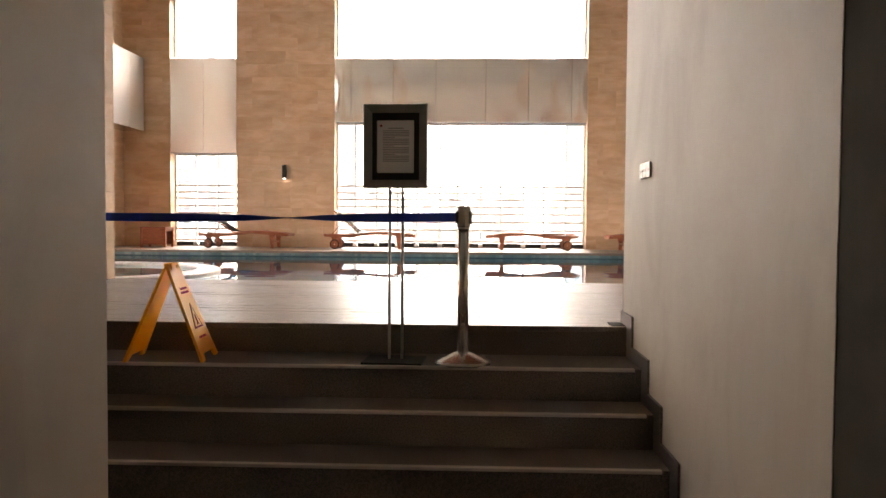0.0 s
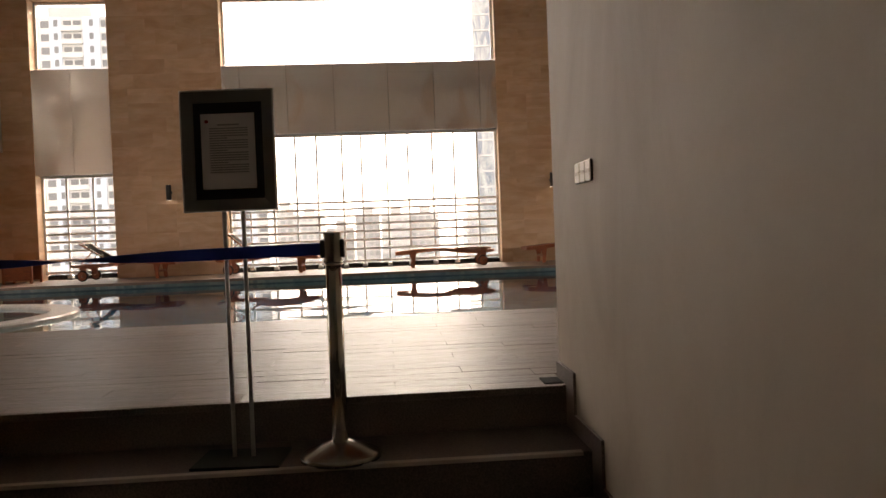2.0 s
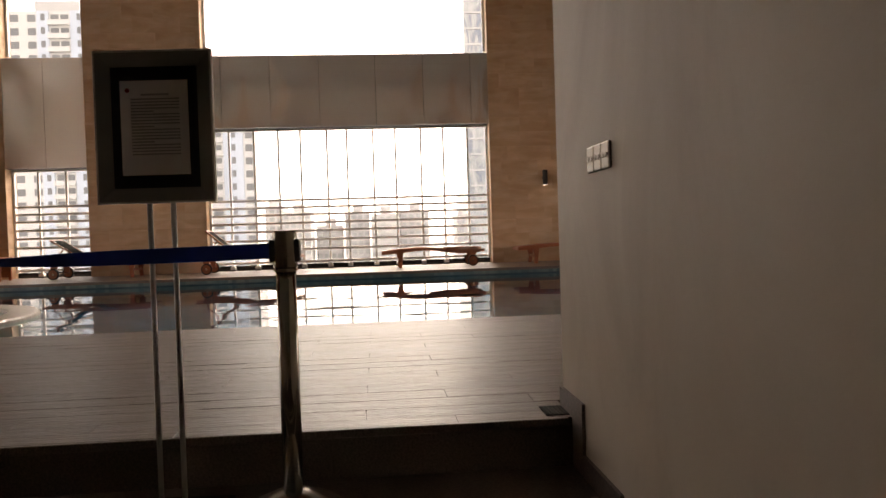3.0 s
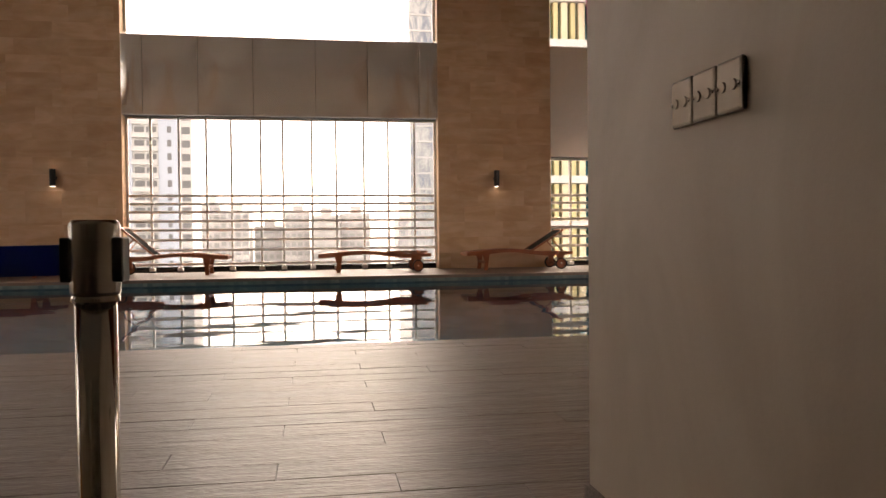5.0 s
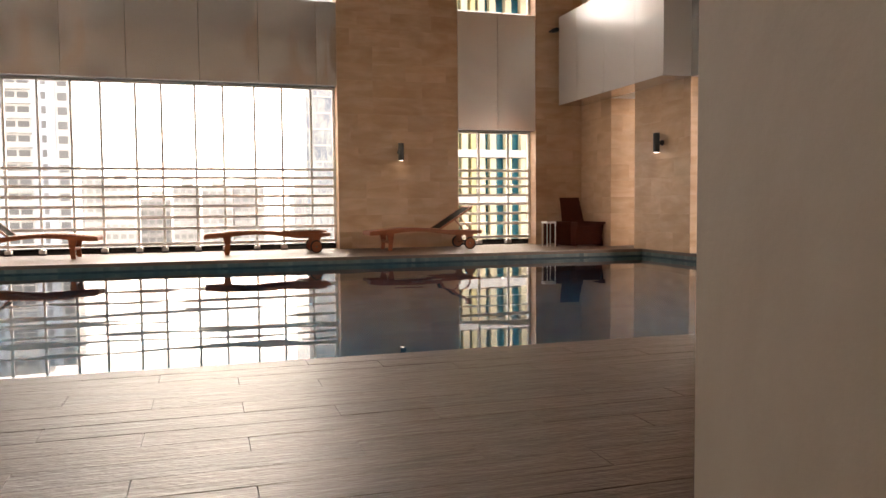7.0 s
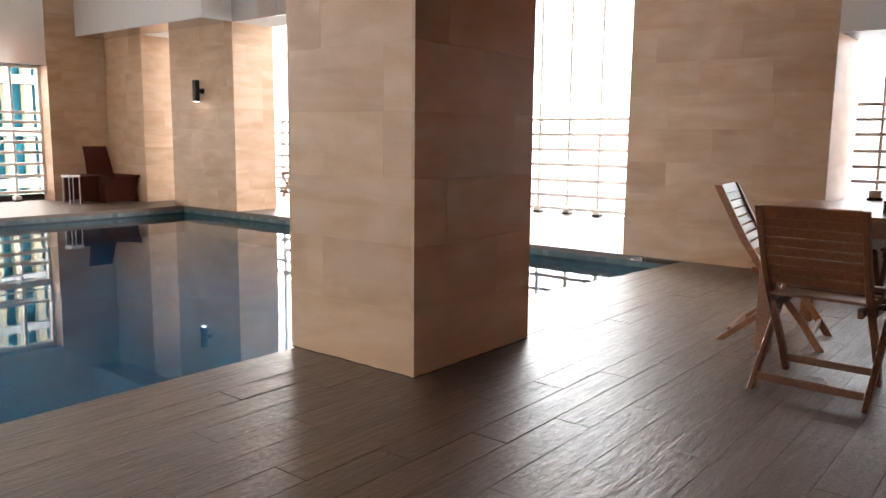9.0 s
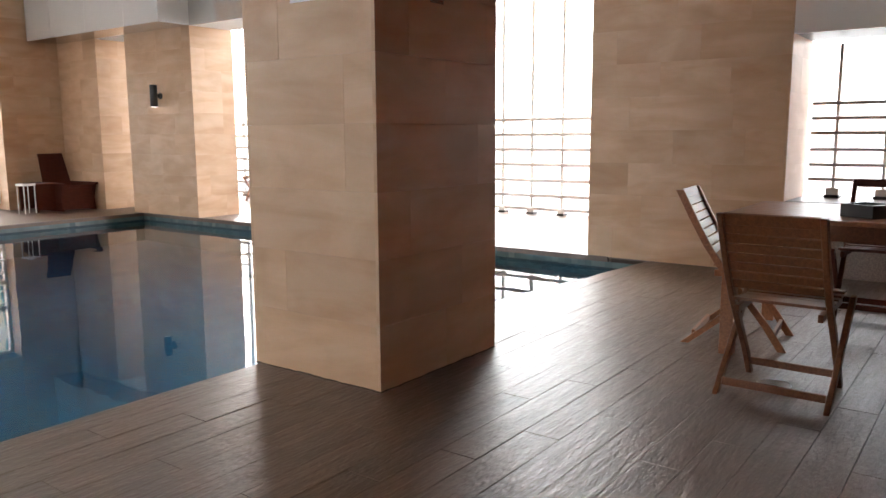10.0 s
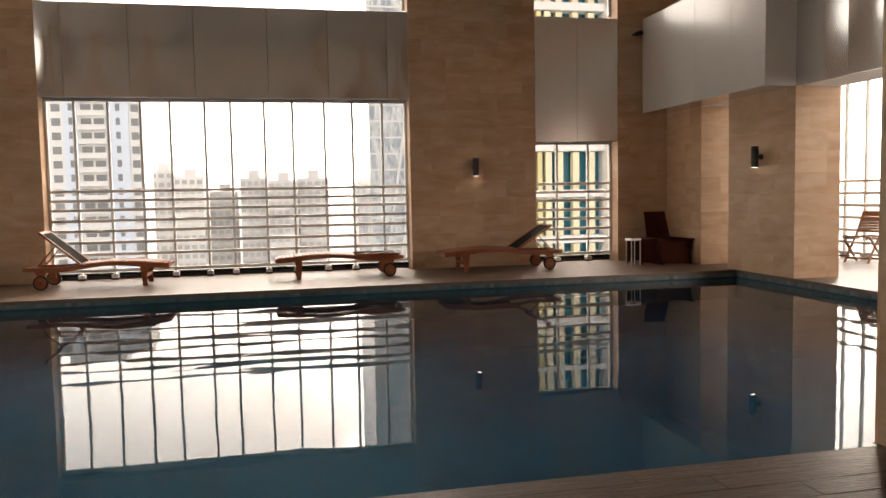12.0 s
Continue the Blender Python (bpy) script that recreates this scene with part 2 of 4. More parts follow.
def spin(profile, seg=32):
    """A turned body from (radius, height) points."""
    b = bmesh.new()
    rings = []
    for r, z in profile:
        rings.append([b.verts.new((r * math.cos(2 * math.pi * i / seg), r * math.sin(2 * math.pi * i / seg), z)) for i in range(seg)])
    for lo, hi in zip(rings, rings[1:]):
        for i in range(seg):
            b.faces.new((lo[i], lo[(i + 1) % seg], hi[(i + 1) % seg], hi[i]))
    b.faces.new(rings[0][::-1])
    b.faces.new(rings[-1])
    bmesh.ops.recalc_face_normals(b, faces=b.faces)
    return b


def mesh_of(name, bm, material, smooth=False):
    me = bpy.data.meshes.new(name)
    if smooth:
        for f in bm.faces:
            f.smooth = True
    bm.to_mesh(me)
    bm.free()
    me.materials.append(material)
    return me


def part(name, bm, material, parent, label="", smooth=False):
    ob = new(name, mesh_of(name, bm, material, smooth))
    ob.parent = parent
    return tagged(ob, label)


def thing(name, label, category, group="", kind="", m=None):
    ob = new(name)
    ob.empty_display_size = 0.1
    if m is not None:
        ob.matrix_world = m
    return tagged(ob, label, category, group, kind)


def solid(name, bm, material, label, category="", kind="structure"):
    ob = new(name, mesh_of(name, bm, material))
    return tagged(ob, label, category, "", kind)


# ---- structure: ground, floors, stairs ----
def boxes(*ranges):
    b = bmesh.new()
    for r in ranges:
        box(*r, b)
    return b


# ground colour lightened to carry the distant haze
GROUNDM = mat("city_ground", (0.25, 0.25, 0.24), 0.9)
gg = grain(GROUNDM, 0.03, 5)
gc = ramp(GROUNDM, gg, [(0.35, (0.42, 0.42, 0.41)), (0.65, (0.56, 0.55, 0.53))])
finish(GROUNDM, (gc, "Color"))
solid("ground", boxes((-3000, -3000, -42.5, 3000, 3000, -42)), GROUNDM, "city ground far below the terrace, haze put into its colour", "ground")

solid("floor_lobby", boxes((-2.9, -3.0, -0.90, 5.0, 4.67, -0.712)), DARKSTONE, "dark polished stone lobby floor", "floor")
NOSE_Y = (5.70, 5.29, 5.00, 4.67)
stairs = thing("stairs", "dark stone steps with pale edge strips", "stairs", "", "structure")
for i, y in enumerate(NOSE_Y):
    z = -0.178 * i
    back = 5.90 if i == 0 else NOSE_Y[i - 1] + 0.02
    if i:
        part("tread", boxes((STAIR_W, y, -0.9, STAIR_X, back, z)), DARKSTONE, stairs)
        part("edge_strip", box(STAIR_W, y - 0.012, z - 0.014, STAIR_X - 0.05, y + 0.022, z + 0.003, None, 0.003), NOSING, stairs, "pale worn edge strip")
part("riser", boxes((STAIR_W, 5.70, -0.9, STAIR_X, 5.735, -0.012)), DARKSTONE, stairs)
part("edge_strip", box(STAIR_W, 5.682, -0.03, STAIR_X - 0.03, 5.70, 0.001, None, 0.004), DARKSTONE, stairs)

# east of the column the pool edge runs on at a slight slant
BEND = 4.55


def pool_edge(x):
    return NEAR if x < BEND else 8.875 - 0.0985 * (x - BEND)


# deck slab under the tiles, pool basin
SLAB = mat("screed", (0.05, 0.036, 0.028), 0.9)
solid("floor", boxes((WEST - 4, 5.90, -0.5, BEND, NEAR - 0.03, -0.012), (BEND, 5.90, -0.5, EAST, 8.50, -0.012), (EAST, 5.90, -0.5, GLASS_X + 0.4, NEAR - 0.03, -0.012), (STAIR_W, 5.735, -0.5, STAIR_X, 5.90, -0.012), (STAIR_X, 5.886, -0.5, STAIR_X + 0.26, 5.90, -0.001)), SLAB, "screed bed under the deck tiles", "floor")
solid("pool_floor", boxes((WEST, 8.5, -1.75, EAST, FARLIP + 0.02, -1.6)), MOSAIC, "pool floor lined with small blue mosaic tiles", "pool")
solid("pool_walls", boxes((WEST, NEAR - 0.02, -1.6, BEND, NEAR, -0.02),
                          (WEST, FARLIP, -1.6, EAST, FARLIP + 0.03, -0.045),
                          (EAST, 8.5, -1.6, EAST + 0.03, FARLIP, -0.045),
                          (WEST - 0.03, NEAR, -1.6, WEST, FARLIP, -0.045)), BAND, "pool sides lined with dark blue mosaic", "pool")
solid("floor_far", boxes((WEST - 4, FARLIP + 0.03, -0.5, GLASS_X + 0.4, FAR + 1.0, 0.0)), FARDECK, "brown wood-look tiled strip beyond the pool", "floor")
solid("floor_east_bay", boxes((EAST + 0.03, NEAR - 0.03, -0.5, GLASS_X + 0.4, FARLIP + 0.03, 0.0)), DECK, "wood-look tiled floor of the window bays", "floor")
solid("floor_west_bay", boxes((WEST - 4, NEAR - 0.03, -0.5, WEST - 0.03, FARLIP + 0.03, 0.0)), DECK, "wood-look tiled floor of the window bays", "floor")
solid("coping", boxes((WEST, FARLIP - 0.012, -0.045, EAST, FARLIP + 0.03, 0.004),
                      (EAST - 0.012, NEAR, -0.045, EAST + 0.03, FARLIP, 0.004),
                      (WEST - 0.03, NEAR, -0.045, WEST + 0.012, FARLIP, 0.004)), DECK, "tiled pool edge", "coping")

WATERLINE = mat("teal_waterline_mosaic", (0.10, 0.16, 0.16), 0.3)
wv = node(WATERLINE, "ShaderNodeTexVoronoi", Scale=14.0, Randomness=0.2)
link(WATERLINE, coords(WATERLINE, (1, 1, 1)), "Vector", wv, "Vector")
wc = ramp(WATERLINE, wv, [(0.0, (0.05, 0.10, 0.11)), (0.6, (0.10, 0.16, 0.165)), (1.0, (0.17, 0.22, 0.21))], "Color")
finish(WATERLINE, (wc, "Color"))
solid("waterline", boxes((WEST + 0.004, FARLIP - 0.004, -0.10, EAST - 0.004, FARLIP, -0.046),
                         (EAST - 0.004, 8.55, -0.10, EAST, FARLIP, -0.046)), WATERLINE, "row of paler teal mosaic under the pool edge", "pool trim")
slant = prism([(BEND, 8.50), (EAST, 8.50), (EAST, pool_edge(EAST) - 0.012), (BEND, pool_edge(BEND) - 0.012)], 1.58, "z")
bmesh.ops.translate(slant, vec=(0, 0, -1.6), verts=slant.verts)
solid("pool_wall_near", slant, BAND, "slanted pool side beyond the column", "pool")
wb = bmesh.new()
bmesh.ops.create_grid(wb, x_segments=2, y_segments=2, size=0.5)
bmesh.ops.scale(wb, vec=(EAST - WEST - 0.002, FARLIP - 8.502, 1), verts=wb.verts)
bmesh.ops.translate(wb, vec=((EAST + WEST) / 2, (FARLIP + 8.5) / 2, WATER), verts=wb.verts)
water = solid("water", wb, WATERM, "still blue pool water with faint ripples", "water")
water.visible_shadow = False


# ---- stone cladding ----
TILE_H, TILE_L = 0.305, 0.915
tile_cache = {}


def tile_mesh(w, h):
    key = (round(w, 3), round(h, 3))
    if key not in tile_cache:
        tile_cache[key] = mesh_of("stone_tile", box(0.0005, -0.018, 0.0005, key[0] - 0.0005, 0, key[1] - 0.0005, None, 0.0), STONE)
    return tile_cache[key]


def clad(parent, origin, angle, length, z0, z1, phase=0.0):
    """Stone tiles in running courses on a face that starts at origin and runs along angle; the face looks to its right."""
    m = Matrix.Translation(origin) @ Matrix.Rotation(radians(angle), 4, "Z")
    rows = max(1, round((z1 - z0) / TILE_H))
    h = (z1 - z0) / rows
    rnd = random.Random(int(phase * 100) + 5)
    for r in range(rows):
        cuts = [0.0]
        x = TILE_L * rnd.choice((0.25, 0.4, 0.55, 0.7, 0.85))
        while x < length - 0.10:
            cuts.append(round(x, 3))
            x += rnd.choice((0.61, 0.76, 0.915, 0.915))
        cuts.append(length)
        for a, b in zip(cuts, cuts[1:]):
            t = new("stone_tile", tile_mesh(b - a, h))
            t.parent = parent
            t.matrix_world = m @ Matrix.Translation((a, 0.0012 * rnd.random(), r * h))


TILES = []


def pier(name, x0, y0, x1, y1, z0, z1, faces, label):
    """A masonry pier; its core lies behind the tiles. faces: S, W, E, N."""
    ob = thing(name, label, "wall", "", "structure")
    g = 0.018
    part("core", boxes((x0 + g, y0 + g, z0, x1 - g, y1 - g, z1)), GROUT, ob)
    for f in faces:
        o, a, n = {"S": ((x0, y0 + g, z0), 0, x1 - x0), "N": ((x1, y1 - g, z0), 180, x1 - x0),
                   "W": ((x0 + g, y1 - g, z0), -90, y1 - y0 - 2 * g), "E": ((x1 - g, y0 + g, z0), 90, y1 - y0 - 2 * g)}[f]
        TILES.append((ob, o, a, n, z0, z1, 0.37 * len(TILES)))
    return ob


BIG, LEFT, RIGHT = (-2.68, 3.09), (-6.51, -4.96), (5.33, 6.89)
stone = "beige travertine wall clad in long horizontal tiles"
pier("wall_north_1", WEST - 0.2, FAR, LEFT[0], FAR + 0.5, 0, TOP, "SE", stone)
pier("wall_north_2", LEFT[1], FAR, BIG[0], FAR + 0.5, 0, TOP, "SWE", stone)
pier("wall_north_3", BIG[1], FAR, RIGHT[0], FAR + 0.5, 0, TOP, "SWE", stone)
pier("wall_north_4", RIGHT[1], FAR, EAST + 0.75, FAR + 0.5, 0, TOP, "SW", stone)
for side, s, e in (("east", EAST, 1), ("west", WEST, -1)):
    lo, hi = (s, s + 0.72) if e > 0 else (s - 0.72, s)
    f = "SW" if e > 0 else "SE"
    pier("wall_%s_1" % side, lo, 17.60, hi, FAR, 0, SOFFIT, f, stone)
    pier("wall_%s_2" % side, lo, 15.20, hi, 16.80, 0, SOFFIT, f + "N", stone)
pier("wall_east_3", EAST, 7.42, EAST + 0.72, 9.16, 0, SOFFIT, "SWN", stone)
for i, (a, b) in enumerate((BIG, LEFT, RIGHT)):
    pier("lintel_%d" % (i + 1), a, FAR, b, FAR + 0.5, LINTEL, TOP, "S", stone)
pier("column_west", -4.20, 8.14, -3.25, 8.985, 0, TOP, "SWEN", "freestanding square column clad in beige travertine tiles")
pier("column_east", 3.65, 8.14, 4.60, 8.985, 0, TOP, "SWEN", "freestanding square column clad in beige travertine tiles")

MORTAR = mat("grey_mortar", (0.16, 0.14, 0.12), 0.9)
mo = grain(MORTAR, 30, 4)
finish(MORTAR, (ramp(MORTAR, mo, [(0.3, (0.05, 0.038, 0.028)), (0.7, (0.12, 0.092, 0.07))]), "Color"), None, (mo, "Fac"), 0.6, 0.01)
for x0 in (-4.20, 3.65):
    bead = bmesh.new()
    rnd = random.Random(9)
    foot = [(x0, 8.14), (x0 + 0.95, 8.14), (x0 + 0.95, 8.985), (x0, 8.985)]
    loop = []
    for i in range(4):
        (ax, ay), (bx, by) = foot[i], foot[(i + 1) % 4]
        loop += [(ax + (bx - ax) * k / 24, ay + (by - ay) * k / 24) for k in range(24)]
    cx, cy = x0 + 0.475, 8.5625
    rings = [[], [], []]
    for px, py in loop:
        w = 0.003 + 0.010 * rnd.random() ** 2
        h = 0.002 + 0.004 * rnd.random()
        ox, oy = (w if px > cx + 0.47 else -w if px < cx - 0.47 else 0), (w if py > cy + 0.42 else -w if py < cy - 0.42 else 0)
        rings[0].append(bead.verts.new((px + ox, py + oy, 0.0)))
        rings[1].append(bead.verts.new((px + ox * 0.5, py + oy * 0.5, h)))
        rings[2].append(bead.verts.new((px, py, h * 1.3)))
    for lo, hi in zip(rings, rings[1:]):
        for i in range(len(lo)):
            j = (i + 1) % len(lo)
            bead.faces.new((lo[i], lo[j], hi[j], hi[i]))
    solid("trim_mortar", bead, MORTAR, "uneven grey mortar bead at the foot of the column", "mortar")

# for unseen surfaces: dark orange, to shade and warm the column's south face
UNSEEN_DARK = mat("dark_timber_wall", (0.10, 0.06, 0.04), 0.6, 0.0, Specular_IOR_Level=0.1)
dwn = grain(UNSEEN_DARK, 3, 5, (6, 6, 0.6))
dwc = ramp(UNSEEN_DARK, dwn, [(0.3, (0.20, 0.045, 0.008)), (0.7, (0.28, 0.075, 0.016))])
finish(UNSEEN_DARK, (dwc, "Color"))
# plain walls above the bays; unseen dark ones behind the terrace shape the light
solid("wall_east_upper", boxes((EAST + 0.02, 5.9, FASCIA, EAST + 0.7, FAR, TOP)), STONE, "travertine wall above the metal fascia", "wall")
solid("wall_west_upper", boxes((WEST - 0.7, 15.2, FASCIA, WEST - 0.02, FAR, TOP)), STONE, "travertine wall above the metal fascia", "wall")
# never in view; left pale so the spandrels mirror a bright surface
solid("wall_south_upper", boxes((WEST - 4, 5.6, 3.0, GLASS_X + 0.4, 5.9, TOP)), PLASTER, "pale plastered wall above the stairs", "wall")
solid("wall_south", boxes((STAIR_X + 0.26, 4.9, -0.5, GLASS_X + 0.4, 5.2, 3.0), (WEST - 4, 5.6, -0.5, STAIR_W - 0.2, 5.9, 3.0)), UNSEEN_DARK, "dark timber-toned wall behind the terrace", "wall")
solid("floor_terrace", boxes((STAIR_X + 0.262, 5.2, -0.5, GLASS_X + 0.4, 5.977, 0.0)), DECK, "wood-look tiled floor behind the table", "floor")
# unseen ceiling and end walls, added to cut light on the terrace
solid("ceiling_shade_back", boxes((STAIR_X + 0.262, 5.2, 2.78, GLASS_X + 0.4, 5.898, 2.999)), UNSEEN_DARK, "unseen dark ceiling over the table, added to cut light", "ceiling")
solid("wall_terrace_end", boxes((EAST + 0.03, 5.2, 0.002, EAST + 0.7, 5.898, 2.778)), UNSEEN_DARK, "dark timber-toned wall at the terrace end", "wall")
solid("wall_west_3", boxes((WEST - 0.7, 5.9, 0, WEST, 8.2, TOP)), UNSEEN_DARK, "dark timber-toned wall at the terrace end", "wall")
solid("ceiling", boxes((WEST - 0.8, 5.6, TOP, EAST + 0.8, FAR + 0.5, TOP + 0.2)), finish(mat("ceiling_board", (0.66, 0.60, 0.53), 0.7)), "plain beige high ceiling", "ceiling")
# added canopy out of view, keeps light off the column's south face
solid("ceiling_terrace", boxes((WEST - 0.02, 5.9, 2.78, EAST + 0.02, 8.12, 2.98)), UNSEEN_DARK, "unseen dark ceiling over the terrace, added to shade the column", "ceiling")
solid("ceiling_bay_east", boxes((EAST + 0.8, 5.6, TOP, GLASS_X + 0.4, FAR + 0.5, TOP + 0.2)), WHITE_CEIL, "plain ceiling of the window bays", "ceiling")
solid("ceiling_bay_west", boxes((WEST - 4, 5.6, TOP, WEST - 0.8, FAR + 0.5, TOP + 0.2)), WHITE_CEIL, "plain ceiling of the window bays", "ceiling")
solid("wall_bay_ends", boxes((EAST + 0.72, FAR, 0, GLASS_X + 0.4, FAR + 0.3, TOP), (WEST - 4, FAR, 0, WEST - 0.72, FAR + 0.3, TOP)), PLASTER, "plain end walls of the bays", "wall")

# stair passage and lobby
solid("wall_stair_east", boxes((STAIR_X, 3.12, -0.9, STAIR_X + 0.26, STAIR_END, 3.0)), PLASTER, "smooth beige plastered wall beside the steps", "wall")
solid("wall_stair_west", boxes((STAIR_W - 0.2, 3.0, -0.9, STAIR_W, 5.9, 3.0)), PLASTER, "smooth beige plastered wall beside the steps", "wall")
# the unlit lobby's gloom is put into this dark wall colour
LOBBYSHADE = mat("shaded_lobby_wall", (0.12, 0.10, 0.08), 0.9, 0.0, Specular_IOR_Level=0.1)
dpn = grain(LOBBYSHADE, 4, 4)
dpc = ramp(LOBBYSHADE, dpn, [(0.3, (0.075, 0.064, 0.05)), (0.7, (0.10, 0.086, 0.068))])
finish(LOBBYSHADE, (dpc, "Color"))
solid("wall_lobby_east", boxes((STAIR_X + 0.003, 2.55, -0.9, 5.0, 3.12, 3.0)), LOBBYSHADE, "unlit dark lobby wall", "wall")
solid("wall_lobby_west", boxes((-0.76, -3.0, -0.9, -0.54, 3.15, 3.0)), PLASTER, "unlit lobby wall beside the opening", "wall")
solid("wall_lobby_sides", boxes((-3.1, -3.0, -0.9, -2.9, 3.15, 3.0), (5.0, -3.0, -0.9, 5.2, 3.168, 3.0), (-3.1, -3.2, -0.9, 5.2, -3.0, 3.0)), PLASTER, "plain lobby walls", "wall")
solid("ceiling_lobby", boxes((-3.1, -3.2, 3.0, 5.2, 5.6, 3.15)), WHITE_CEIL, "plain lobby ceiling", "ceiling")
skirt = thing("baseboard", "dark stone skirting stepping along the stair wall", "skirting", "", "structure")
for i, y in enumerate(NOSE_Y):
    z = -0.178 * i
    y1 = STAIR_END if i == 0 else NOSE_Y[i - 1]
    part("skirting_stone", box(STAIR_X - 0.014, y - 0.135, z - 0.178, STAIR_X - 0.002, y1 - (0.0 if i == 0 else 0.137), z + 0.075), DARKSTONE, skirt)


# ---- metal spandrels and fascias ----
def sheet(w, h, bulge, ripple=0.0):
    """A sheet panel, slightly pillowed, in the xz plane, facing -y, with folded edges."""
    b = bmesh.new()
    n = 48 if ripple else 16
    v = [[b.verts.new((w * i / n, -bulge * math.sin(math.pi * i / n) * math.sin(math.pi * j / n) - ripple * math.sin(math.pi * i / n) * math.sin(math.pi * j / n) * math.sin(13 * h * j / n + 3 * math.sin(2.2 * w * i / n)), h * j / n)) for i in range(n + 1)] for j in range(n + 1)]
    for j in range(n):
        for i in range(n):
            b.faces.new((v[j][i], v[j][i + 1], v[j + 1][i + 1], v[j + 1][i])).smooth = True
    for p, q in (((0, 0), (w, 0)), ((w, 0), (w, h)), ((w, h), (0, h)), ((0, h), (0, 0))):
        b.faces.new([b.verts.new(c) for c in ((p[0], 0, p[1]), (q[0], 0, q[1]), (q[0], 0.03, q[1]), (p[0], 0.03, p[1]))])
    bmesh.ops.recalc_face_normals(b, faces=b.faces)
    return b


def panels(name, splits, z0, z1, place, label, back=None, metal=None, ripple=0.0, bulge=0.026):
    ob = thing(name, label, "metal fascia", "", "structure")
    for i, (a, b) in enumerate(zip(splits, splits[1:])):
        p = part("panel", sheet(b - a - 0.006, z1 - z0, bulge * (1 + 0.25 * ((i * 7) % 3)), ripple * (1.0 if i == 0 else 0.3)), metal or STEEL, ob)
        p.matrix_world = place @ Matrix.Translation((a + 0.003, 0, z0))
    if back:
        part("backing", boxes(*back), BLACK, ob)
    return ob


steel = "satin stainless steel panels with fine vertical seams"
at_far = Matrix.Translation((0, FAR + 0.005, 0))
panels("spandrel_1", (BIG[0], -2.31, -1.34, -0.36, 0.78, 1.75, 2.73, BIG[1]), 2.885, FASCIA, at_far, steel, [(BIG[0], FAR + 0.04, 2.89, BIG[1], FAR + 0.4, FASCIA)])
panels("spandrel_2", (LEFT[0], -5.73, LEFT[1]), 2.165, FASCIA, at_far, steel, [(LEFT[0], FAR + 0.06, 2.17, LEFT[1], FAR + 0.4, FASCIA)], LIT_STEEL, 0.0030, 0.005)
panels("spandrel_3", (RIGHT[0], 6.12, RIGHT[1]), 2.165, FASCIA, at_far, steel, [(RIGHT[0], FAR + 0.06, 2.17, RIGHT[1], FAR + 0.4, FASCIA)], LIT_STEEL, 0.0030, 0.005)
for e, side in ((1, "east"), (-1, "west")):
    s = EAST if e > 0 else WEST
    f = s - 0.48 * e
    # box in front of the two far piers, then a band flush with the wall
    turn = Matrix.Rotation(radians(-90), 4, "Z") if e > 0 else Matrix.Rotation(radians(90), 4, "Z")
    ya, yb = 15.20, FAR - 0.02
    if e > 0:
        pl = Matrix.Translation((f, yb, 0)) @ turn
        cuts = [0, 0.75, 1.75, 2.75, yb - ya]
    else:
        pl = Matrix.Translation((f, ya, 0)) @ turn
        cuts = [0, yb - ya - 2.75, yb - ya - 1.75, yb - ya - 0.75, yb - ya]
    lo, hi = sorted((f + 0.035 * e, s + 0.70 * e))
    panels("fascia_box_" + side, cuts, SOFFIT, FASCIA, pl, steel, [(lo, ya + 0.035, SOFFIT + 0.02, hi, yb, FASCIA)], PANEL, 0.0, 0.003)
    end = thing("fascia_end_" + side, steel, "metal fascia", "", "structure")
    q = part("panel", sheet(0.48, FASCIA - SOFFIT, 0.002), PANEL, end)
    q.matrix_world = Matrix.Translation((min(f, s), ya, SOFFIT))
    part("underside", boxes((min(f, s), ya, SOFFIT - 0.002, max(f, s), yb, SOFFIT + 0.018)), STEEL, end)
    y0 = 7.42 if e > 0 else 5.92
    n = round((ya - y0) / 1.0)
    cuts = [i * (ya - y0) / n for i in range(n + 1)]
    pl = Matrix.Translation((s, ya if e > 0 else y0, 0)) @ turn
    lo, hi = sorted((s + 0.035 * e, s + 0.70 * e))
    if e > 0:
        panels("fascia_" + side, cuts, SOFFIT, FASCIA, pl, steel, [(lo, y0, SOFFIT + 0.02, hi, ya, FASCIA)])
    else:
        y0 = ya
    solid("soffit_" + side, boxes((lo, y0, SOFFIT + 0.0, hi, yb, SOFFIT + 0.019)), WHITE_CEIL, "pale soffit under the metal fascia", "soffit")
panels("fascia_low_east", [0, 0.76, 1.52], 1.93, FASCIA, Matrix.Translation((EAST, 7.42, 0)) @ Matrix.Rotation(radians(-90), 4, "Z"), steel,
       [(EAST + 0.035, 5.9, 1.935, EAST + 0.70, 7.42, FASCIA)], WHITE_CEIL)


# ---- windows ----
RAILS = (1.42, 1.27, 1.12, 0.95, 0.785, 0.60, 0.41, 0.15)


